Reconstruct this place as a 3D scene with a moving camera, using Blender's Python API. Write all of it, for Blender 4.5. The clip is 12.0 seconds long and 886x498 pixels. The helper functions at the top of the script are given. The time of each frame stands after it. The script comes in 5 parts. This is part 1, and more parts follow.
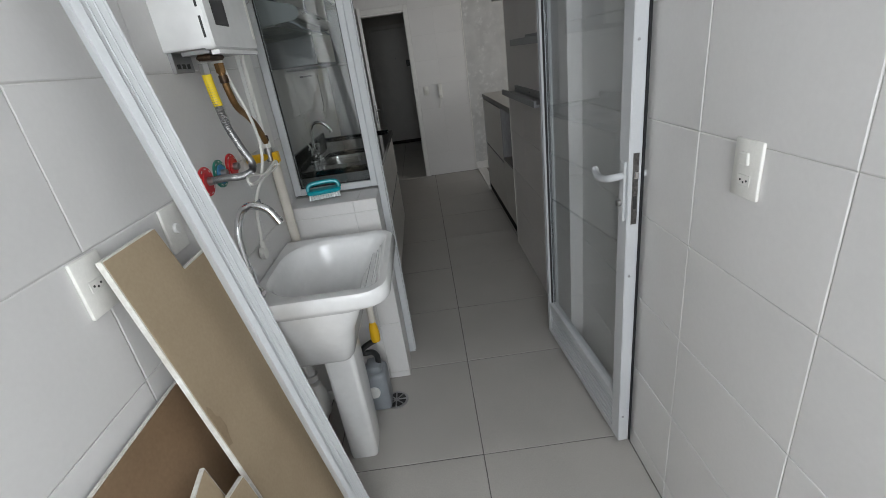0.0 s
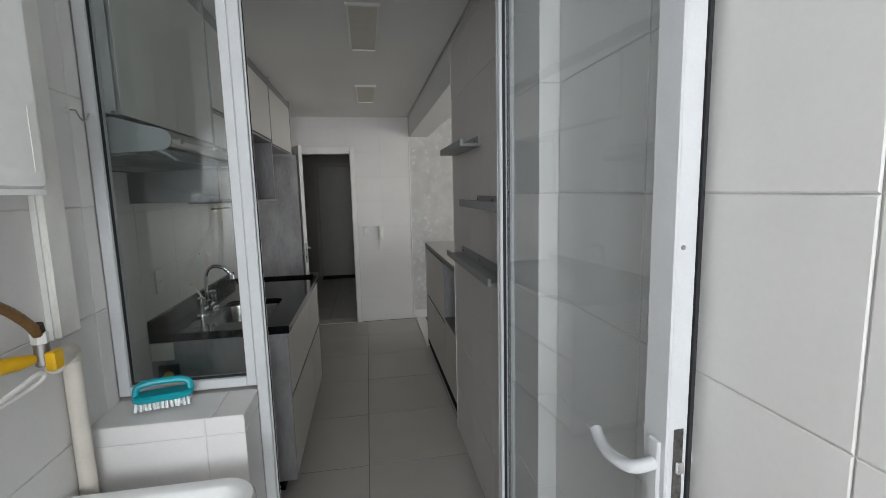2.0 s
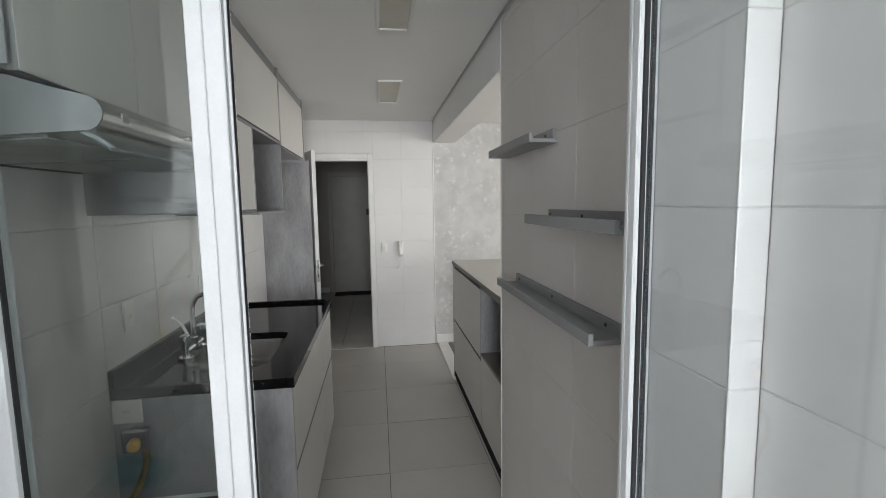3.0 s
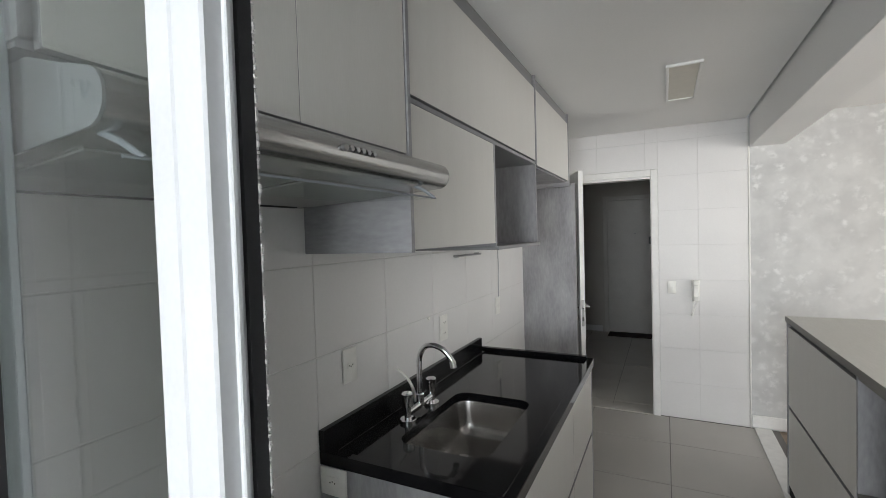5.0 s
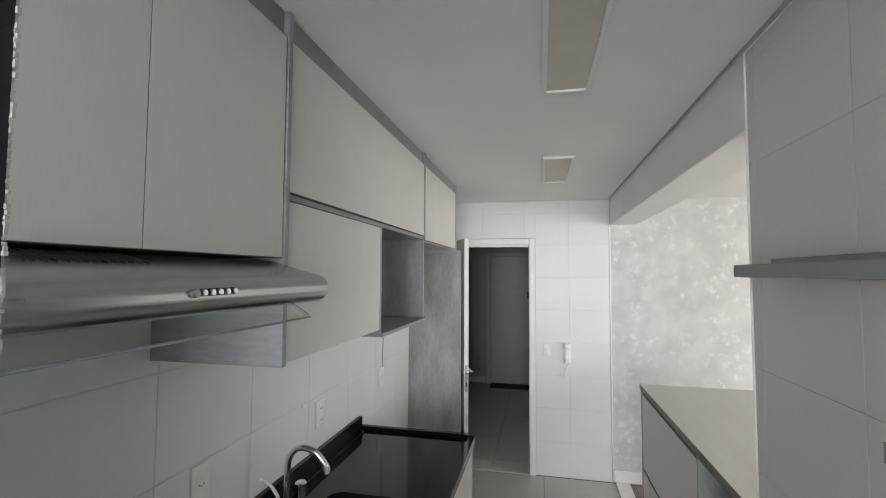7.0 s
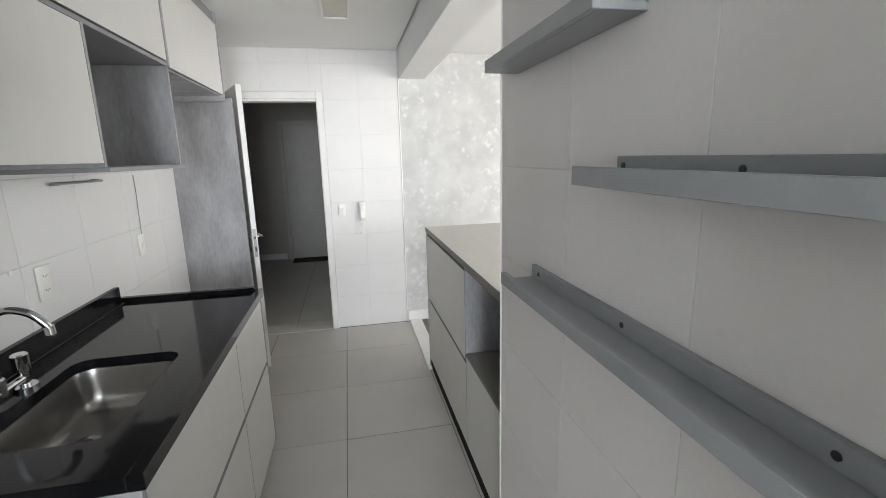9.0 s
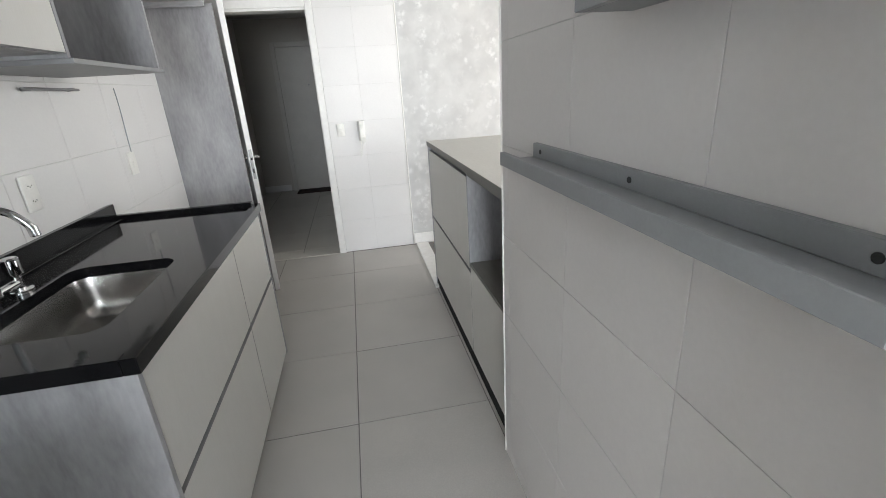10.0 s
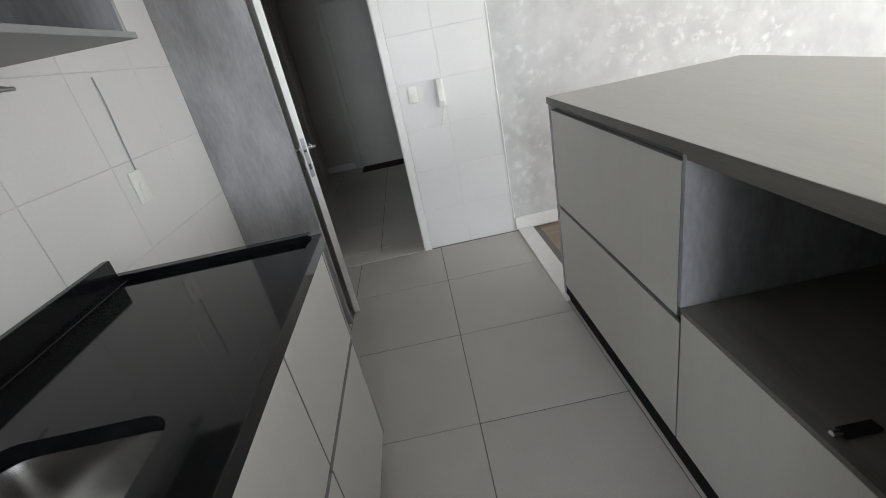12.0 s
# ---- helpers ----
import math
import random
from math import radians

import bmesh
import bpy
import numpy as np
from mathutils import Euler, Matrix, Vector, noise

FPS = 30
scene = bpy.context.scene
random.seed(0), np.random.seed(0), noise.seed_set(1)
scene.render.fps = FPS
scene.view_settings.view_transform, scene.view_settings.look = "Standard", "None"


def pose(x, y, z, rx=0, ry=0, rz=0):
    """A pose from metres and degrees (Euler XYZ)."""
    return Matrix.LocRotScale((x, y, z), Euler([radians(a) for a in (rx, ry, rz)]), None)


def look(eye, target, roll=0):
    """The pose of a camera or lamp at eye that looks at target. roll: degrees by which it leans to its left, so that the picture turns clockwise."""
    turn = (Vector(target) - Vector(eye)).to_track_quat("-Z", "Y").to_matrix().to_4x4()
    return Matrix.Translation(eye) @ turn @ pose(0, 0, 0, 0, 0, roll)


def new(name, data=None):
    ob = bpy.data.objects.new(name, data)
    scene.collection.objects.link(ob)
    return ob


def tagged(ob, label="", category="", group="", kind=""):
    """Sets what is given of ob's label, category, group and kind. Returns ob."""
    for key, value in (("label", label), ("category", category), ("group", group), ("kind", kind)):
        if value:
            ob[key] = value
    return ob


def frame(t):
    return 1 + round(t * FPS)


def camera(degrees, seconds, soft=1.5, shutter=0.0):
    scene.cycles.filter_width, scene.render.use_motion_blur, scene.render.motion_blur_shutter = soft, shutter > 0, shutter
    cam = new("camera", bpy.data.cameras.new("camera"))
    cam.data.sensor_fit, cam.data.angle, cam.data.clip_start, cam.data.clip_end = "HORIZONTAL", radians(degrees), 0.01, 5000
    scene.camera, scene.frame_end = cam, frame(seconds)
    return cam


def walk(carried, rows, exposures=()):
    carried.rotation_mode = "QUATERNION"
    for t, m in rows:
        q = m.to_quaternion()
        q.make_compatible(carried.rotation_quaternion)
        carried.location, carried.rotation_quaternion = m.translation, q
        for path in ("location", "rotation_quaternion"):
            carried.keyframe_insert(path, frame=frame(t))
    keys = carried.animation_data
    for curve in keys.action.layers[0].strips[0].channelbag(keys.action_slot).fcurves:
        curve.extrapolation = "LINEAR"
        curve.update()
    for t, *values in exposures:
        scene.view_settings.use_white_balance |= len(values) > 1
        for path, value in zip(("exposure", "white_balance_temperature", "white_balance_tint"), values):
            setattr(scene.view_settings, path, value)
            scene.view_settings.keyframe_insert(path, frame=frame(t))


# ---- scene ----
cam = camera(89.7, 12.0, soft=0.85)
PATH = [
    (0, (0.199, 0.232, 1.49), (0.203, 2.066, 0.694), -8.0),
    (0.5, (0.229, 0.246, 1.475), (0.625, 2.048, 0.703), -5.0),
    (1, (0.269, 0.364, 1.498), (0.77, 2.198, 0.878), -3.8),
    (1.5, (0.329, 0.614, 1.556), (0.75, 2.542, 1.228), -2.9),
    (2, (0.305, 0.872, 1.557), (0.632, 2.827, 1.295), -1.4),
    (2.5, (0.23, 1.163, 1.557), (0.528, 3.129, 1.344), -1.8),
    (2.7, (0.222, 1.265, 1.558), (0.518, 3.231, 1.343), -1.2),
    (4.3, (0.281, 2.042, 1.547), (0.276, 4.038, 1.424), -1.3),
    (4.5, (0.264, 2.061, 1.549), (-0.025, 4.037, 1.441), -1.3),
    (5, (0.236, 2.07, 1.574), (-0.657, 3.859, 1.514), -1.7),
    (5.5, (0.221, 2.068, 1.604), (-0.834, 3.767, 1.568), -1.5),
    (6, (0.199, 2.077, 1.664), (-0.822, 3.797, 1.651), -0.7),
    (6.5, (0.191, 2.097, 1.731), (-0.694, 3.89, 1.772), -0.2),
    (7, (0.236, 2.129, 1.759), (-0.193, 4.08, 1.867), 0.3),
    (7.2, (0.258, 2.129, 1.776), (0.106, 4.118, 1.918), 0.3),
    (8.8, (0.354, 2.188, 1.541), (0.758, 4.116, 1.198), -1.3),
    (9, (0.348, 2.205, 1.536), (0.745, 4.121, 1.125), -1.4),
    (9.5, (0.372, 2.206, 1.495), (0.733, 4.107, 0.989), -2.4),
    (10, (0.385, 2.235, 1.389), (0.714, 4.085, 0.702), -3.6),
    (10.5, (0.315, 2.293, 1.288), (0.401, 4.098, 0.429), -3.0),
    (11, (0.215, 2.518, 1.288), (0.145, 4.289, 0.363), -6.4),
    (11.5, (0.207, 2.818, 1.321), (0.128, 4.59, 0.395), -10.7),
    (12, (0.242, 3.19, 1.367), (0.254, 5.008, 0.531), -12.1),
]
EXPOSURES = [
    (0.0, -1.15, 6430, 10), (0.5, -1.01, 6420, 10), (1.0, -0.94, 6430, 10), (2.0, -0.60, 6470, 10), (2.4, -0.25, 6490, 10), (2.7, -0.06, 6490, 10),
    (4.3, 0.60, 6400, 10), (4.5, 0.60, 6400, 10), (5.0, 0.33, 6430, 10), (5.5, 0.18, 6460, 10), (6.5, 0.08, 6490, 10), (6.9, 0.32, 6490, 10),
    (7.2, 0.53, 6400, 10), (9.0, 0.78, 6340, 10), (10.0, 0.85, 6330, 10), (11.0, 0.91, 6310, 10), (11.5, 0.82, 6290, 10), (12.0, 0.46, 6250, 10),
]
walk(cam, [(t, look(eye, target, roll)) for t, eye, target, roll in PATH], EXPOSURES)

# ---- world and light ----
world = bpy.data.worlds.new("overcast_sky")
scene.world = world
world.use_nodes = True
wn = world.node_tree.nodes
sky = wn.new("ShaderNodeTexSky")
sky.sky_type = "NISHITA"
sky.sun_disc = False
sky.sun_elevation = radians(50)
sky.sun_rotation = radians(0)
world.node_tree.links.new(sky.outputs[0], wn["Background"].inputs[0])
wn["Background"].inputs[1].default_value = 0.12

sun_data = bpy.data.lights.new("sun", "SUN")
sun_data.energy, sun_data.angle, sun_data.color = 1.0, radians(20), (1.0, 0.96, 0.9)
sun = new("sun", sun_data)
sun.matrix_world = look((0, 10, 12), (0, 0, 0))


def window_light(name, eye, target, width, height, watts, colour):
    data = bpy.data.lights.new(name, "AREA")
    data.shape, data.size, data.size_y, data.energy, data.color = "RECTANGLE", width, height, watts, colour
    lamp = new(name, data)
    lamp.matrix_world = look(eye, target)
    return lamp


window_light("laundry_window_light", (0.2, -1.12, 1.6), (0.2, 2.0, 1.45), 1.1, 1.25, 108, (0.93, 0.972, 1.0))
window_light("living_window_light", (3.4, 1.45, 1.2), (3.4, 6.0, 1.1), 2.6, 2.1, 80, (0.99, 0.98, 0.95))
# added fill for the kitchen's west side; no window is known there
window_light("living_side_fill_light", (4.86, 3.9, 1.5), (0.8, 3.9, 1.3), 2.4, 1.3, 58, (0.99, 0.98, 0.95))

# ---- materials ----


def links_of(m):
    return m.node_tree.nodes, m.node_tree.links


def surface(name, c1, c2, rough=0.5, metal=0.0, scale=6.0, fine=60.0, stretch=(1, 1, 1), bump=0.1, spec=0.5, vary=0.0, contrast=(0.35, 0.65), finemix=0.35, coat=0.0):
    """A surface whose colour wanders between c1 and c2 at two scales."""
    m = bpy.data.materials.new(name)
    m.use_nodes = True
    nd, ln = links_of(m)
    bsdf = nd["Principled BSDF"]
    geo = nd.new("ShaderNodeNewGeometry")
    mp = nd.new("ShaderNodeMapping")
    mp.inputs["Scale"].default_value = stretch
    ln.new(geo.outputs["Position"], mp.inputs["Vector"])
    info = nd.new("ShaderNodeObjectInfo")
    shift = nd.new("ShaderNodeVectorMath")
    shift.operation = "SCALE"
    shift.inputs[0].default_value = (7.0, 5.0, 3.0)
    ln.new(info.outputs["Random"], shift.inputs["Scale"])
    if vary:
        ln.new(shift.outputs[0], mp.inputs["Location"])
    big = nd.new("ShaderNodeTexNoise")
    big.inputs["Scale"].default_value = scale
    big.inputs["Detail"].default_value = 5
    small = nd.new("ShaderNodeTexNoise")
    small.inputs["Scale"].default_value = fine
    small.inputs["Detail"].default_value = 3
    ln.new(mp.outputs[0], big.inputs["Vector"])
    ln.new(mp.outputs[0], small.inputs["Vector"])
    mix = nd.new("ShaderNodeMix")
    mix.inputs[0].default_value = finemix
    ln.new(big.outputs["Fac"], mix.inputs[2])
    ln.new(small.outputs["Fac"], mix.inputs[3])
    ramp = nd.new("ShaderNodeValToRGB")
    ramp.color_ramp.elements[0].position, ramp.color_ramp.elements[1].position = contrast
    ramp.color_ramp.elements[0].color = (*c1, 1)
    ramp.color_ramp.elements[1].color = (*c2, 1)
    ln.new(mix.outputs[0], ramp.inputs[0])
    colour = ramp.outputs[0]
    if vary:
        hsv = nd.new("ShaderNodeHueSaturation")
        rng = nd.new("ShaderNodeMapRange")
        rng.inputs["To Min"].default_value, rng.inputs["To Max"].default_value = 1 - vary, 1 + vary
        ln.new(info.outputs["Random"], rng.inputs[0])
        ln.new(rng.outputs[0], hsv.inputs["Value"])
        ln.new(colour, hsv.inputs["Color"])
        colour = hsv.outputs[0]
    ln.new(colour, bsdf.inputs["Base Color"])
    bsdf.inputs["Metallic"].default_value = metal
    bsdf.inputs["Specular IOR Level"].default_value = spec
    bsdf.inputs["Coat Weight"].default_value = coat
    rr = nd.new("ShaderNodeMapRange")
    rr.inputs["To Min"].default_value, rr.inputs["To Max"].default_value = rough * 0.85, min(1, rough * 1.15)
    ln.new(big.outputs["Fac"], rr.inputs[0])
    ln.new(rr.outputs[0], bsdf.inputs["Roughness"])
    if bump:
        bp = nd.new("ShaderNodeBump")
        bp.inputs["Strength"].default_value = bump
        bp.inputs["Distance"].default_value = 0.002
        ln.new(mix.outputs[0], bp.inputs["Height"])
        ln.new(bp.outputs[0], bsdf.inputs["Normal"])
    return m


def plain(name, c, rough=0.4, metal=0.0, bump=0.04, scale=20.0, spec=0.5):
    lo = tuple(v * 0.94 for v in c)
    hi = tuple(min(1.0, v * 1.04) for v in c)
    return surface(name, lo, hi, rough, metal, scale, scale * 9, bump=bump, spec=spec)


def clear_glass(name, tint, gloss=1.0, base=0.04):
    m = bpy.data.materials.new(name)
    m.use_nodes = True
    nd, ln = links_of(m)
    nd.remove(nd["Principled BSDF"])
    tr = nd.new("ShaderNodeBsdfTransparent")
    tr.inputs[0].default_value = (*tint, 1)
    gl = nd.new("ShaderNodeBsdfGlossy")
    gl.inputs["Roughness"].default_value = 0.01
    fr = nd.new("ShaderNodeLayerWeight")
    power = nd.new("ShaderNodeMath")
    power.operation = "POWER"
    power.inputs[1].default_value = 4.0
    mul = nd.new("ShaderNodeMath")
    mul.operation = "MULTIPLY_ADD"
    mul.inputs[1].default_value, mul.inputs[2].default_value = 0.9 * gloss, base
    mx = nd.new("ShaderNodeMixShader")
    ln.new(fr.outputs["Facing"], power.inputs[0])
    ln.new(power.outputs[0], mul.inputs[0])
    ln.new(mul.outputs[0], mx.inputs[0])
    ln.new(tr.outputs[0], mx.inputs[1])
    ln.new(gl.outputs[0], mx.inputs[2])
    ln.new(mx.outputs[0], nd["Material Output"].inputs[0])
    return m


TILE = surface("glazed_wall_tile", (0.672, 0.660, 0.650), (0.712, 0.700, 0.689), 0.34, scale=2.5, fine=90, bump=0.0, vary=0.012, spec=0.30)
# TILE with the warm bounce off the cream cabinets put into its colour
TILE_WARM = surface("satin_wall_tile_warm_bounce", (0.672, 0.642, 0.624), (0.712, 0.682, 0.663), 0.42, scale=2.5, fine=90, bump=0.0, vary=0.008, spec=0.28)
GROUT = plain("tile_grout", (0.60, 0.59, 0.57), 0.9, bump=0.3, scale=60)
GROUT_FLOOR = plain("floor_grout", (0.16, 0.15, 0.145), 0.95, bump=0.3, scale=60)
PORCELAIN = surface("grey_porcelain_floor", (0.402, 0.385, 0.360), (0.465, 0.445, 0.417), 0.45, scale=3.0, fine=220, bump=0.06, vary=0.02, finemix=0.5)
HALL_TILE = surface("hall_floor_tile", (0.52, 0.50, 0.46), (0.58, 0.56, 0.52), 0.3, scale=3.0, fine=200, bump=0.04, vary=0.02)
PAINT = surface("white_wall_paint", (0.76, 0.76, 0.755), (0.80, 0.80, 0.79), 0.85, scale=1.5, fine=120, bump=0.12)
CEILING = surface("ceiling_paint", (0.78, 0.78, 0.77), (0.82, 0.82, 0.81), 0.9, scale=1.2, fine=90, bump=0.1)
ALU = surface("white_powder_coated_aluminium", (0.515, 0.527, 0.54), (0.565, 0.577, 0.588), 0.62, scale=5, fine=200, bump=0.02, spec=0.22)
GASKET = plain("black_rubber_gasket", (0.012, 0.012, 0.014), 0.7, bump=0.2, scale=80)
BRUSHSEAL = plain("grey_brush_seal", (0.5, 0.49, 0.48), 0.95, bump=0.8, scale=200)
PLASTIC = plain("white_plastic", (0.78, 0.77, 0.73), 0.35)
ENAMEL = plain("white_enamel", (0.80, 0.80, 0.79), 0.22, bump=0.02, scale=4)
CERAMIC = plain("white_sanitary_ceramic", (0.80, 0.80, 0.795), 0.12, bump=0.02, scale=4)
DOORPAINT = plain("white_door_enamel", (0.76, 0.75, 0.73), 0.4, bump=0.05, scale=5)
LAMINATE = surface("cream_wood_grain_laminate", (0.615, 0.60, 0.567), (0.655, 0.64, 0.607), 0.42, scale=1.6, fine=40, stretch=(9, 9, 0.7), bump=0.04, finemix=0.5)
EDGE = plain("grey_edge_band", (0.26, 0.26, 0.262), 0.45)
CONCRETE = surface("grey_weathered_laminate", (0.20, 0.198, 0.205), (0.45, 0.446, 0.458), 0.5, scale=2.6, fine=26, stretch=(3.0, 3.0, 0.9), bump=0.12, contrast=(0.27, 0.74), finemix=0.3)
CONCRETE_FLAT = surface("grey_weathered_laminate_across", (0.20, 0.198, 0.205), (0.45, 0.446, 0.458), 0.5, scale=2.6, fine=26, stretch=(0.9, 3.0, 3.0), bump=0.12, contrast=(0.27, 0.74), finemix=0.3)
TAUPE = surface("taupe_counter_laminate", (0.43, 0.418, 0.38), (0.50, 0.488, 0.45), 0.38, scale=2.0, fine=30, stretch=(8, 0.8, 8), bump=0.08, finemix=0.5)
# darker TAUPE: shade of the counter edges and niche put into the colour
TAUPE_SHADED = surface("taupe_laminate_shaded", (0.135, 0.128, 0.114), (0.19, 0.182, 0.165), 0.45, scale=2.0, fine=30, stretch=(8, 0.8, 8), bump=0.06)
DARKTOE = plain("black_kickboard", (0.008, 0.008, 0.009), 0.7, spec=0.15)
SHELFGREY = plain("grey_shelf_lacquer", (0.27, 0.275, 0.28), 0.42, bump=0.06)
GRANITE = surface("polished_black_granite", (0.006, 0.006, 0.007), (0.013, 0.013, 0.014), 0.07, scale=40, fine=260, bump=0.0, contrast=(0.45, 0.8), spec=0.32)
STEEL = surface("brushed_stainless_steel", (0.46, 0.46, 0.46), (0.52, 0.52, 0.51), 0.25, 1.0, scale=4, fine=60, stretch=(12, 0.4, 12), bump=0.0)
SINKSTEEL = surface("satin_sink_steel", (0.37, 0.355, 0.34), (0.50, 0.485, 0.47), 0.25, 1.0, scale=7, fine=150, bump=0.03)
CHROME = plain("polished_chrome", (0.78, 0.78, 0.79), 0.06, 1.0, bump=0.0)
LOCKSTEEL = surface("worn_lock_steel", (0.10, 0.095, 0.09), (0.26, 0.25, 0.24), 0.4, 0.9, scale=30, fine=160, bump=0.2)
DULLMETAL = plain("galvanised_metal", (0.38, 0.38, 0.38), 0.4, 1.0)
BRASS = surface("aged_brass_hose", (0.20, 0.11, 0.045), (0.34, 0.20, 0.08), 0.42, 0.8, scale=20, fine=150, bump=0.3)
BRIGHTYELLOW = plain("yellow_paper_label", (0.80, 0.60, 0.02), 0.5)
OLDBRONZE = surface("dark_oxidised_bronze", (0.045, 0.028, 0.018), (0.12, 0.075, 0.045), 0.45, 0.7, scale=25, fine=120, bump=0.3)
YELLOW = plain("yellow_valve_plastic", (0.72, 0.42, 0.01), 0.35)
RED = plain("red_plastic", (0.55, 0.02, 0.025), 0.35)
GREEN = plain("green_plastic", (0.02, 0.22, 0.16), 0.35)
BLUE = plain("blue_plastic", (0.03, 0.22, 0.45), 0.35)
TEAL = plain("teal_plastic", (0.0, 0.30, 0.36), 0.3)
BRISTLE = plain("white_bristles", (0.75, 0.78, 0.78), 0.8, bump=0.5, scale=150)
PVC = plain("ivory_pvc_pipe", (0.66, 0.62, 0.55), 0.4)
PVCWHITE = plain("white_pvc", (0.72, 0.72, 0.70), 0.35)
PVCGREY = plain("grey_plastic", (0.25, 0.27, 0.29), 0.4)
BLACKPLASTIC = plain("black_plastic", (0.02, 0.02, 0.02), 0.35)
BROWNBOARD = surface("brown_fibreboard", (0.36, 0.275, 0.18), (0.42, 0.33, 0.22), 0.75, scale=4, fine=120, bump=0.15)
STAIN = surface("damp_stained_fibreboard", (0.27, 0.195, 0.12), (0.33, 0.245, 0.155), 0.7, scale=14, fine=120, bump=0.3)
BROWNDARK = surface("dark_brown_fibreboard", (0.19, 0.12, 0.065), (0.24, 0.155, 0.09), 0.75, scale=4, fine=120, bump=0.15)
BOARDEDGE = surface("chipped_white_board_edge", (0.55, 0.52, 0.47), (0.76, 0.75, 0.72), 0.8, scale=30, fine=160, bump=0.4)
HALLDOOR = plain("beige_hall_door_enamel", (0.52, 0.50, 0.47), 0.45, bump=0.05, scale=5)
DIFFUSER = plain("beige_lamp_diffuser", (0.58, 0.555, 0.485), 0.5)
WOODFLOOR = surface("brown_laminate_floor", (0.20, 0.14, 0.095), (0.33, 0.245, 0.17), 0.4, scale=2.5, fine=40, stretch=(1, 10, 10), bump=0.1, vary=0.1)
MARBLE = plain("white_marble_threshold", (0.72, 0.71, 0.69), 0.25)
MAT = surface("dark_door_mat", (0.02, 0.012, 0.012), (0.06, 0.03, 0.028), 0.95, scale=20, fine=200, bump=0.6)
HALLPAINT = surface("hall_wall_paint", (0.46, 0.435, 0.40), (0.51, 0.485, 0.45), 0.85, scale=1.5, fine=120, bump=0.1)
GLASS = clear_glass("window_glass", (0.895, 0.925, 0.92), 1.0, 0.055)
DOORGLASS = clear_glass("door_glass", (0.965, 0.98, 0.985), 1.0, 0.065)
VISORGLASS = clear_glass("hood_visor_glass", (0.955, 0.975, 0.965), 0.15, 0.01)
HOODCAP = plain("grey_hood_end_plastic", (0.21, 0.215, 0.22), 0.5, bump=0.05)
UNDERSIDE = plain("grey_hood_underside", (0.31, 0.31, 0.30), 0.45, bump=0.05)
SLOT = plain("dark_socket_holes", (0.03, 0.03, 0.03), 0.6)


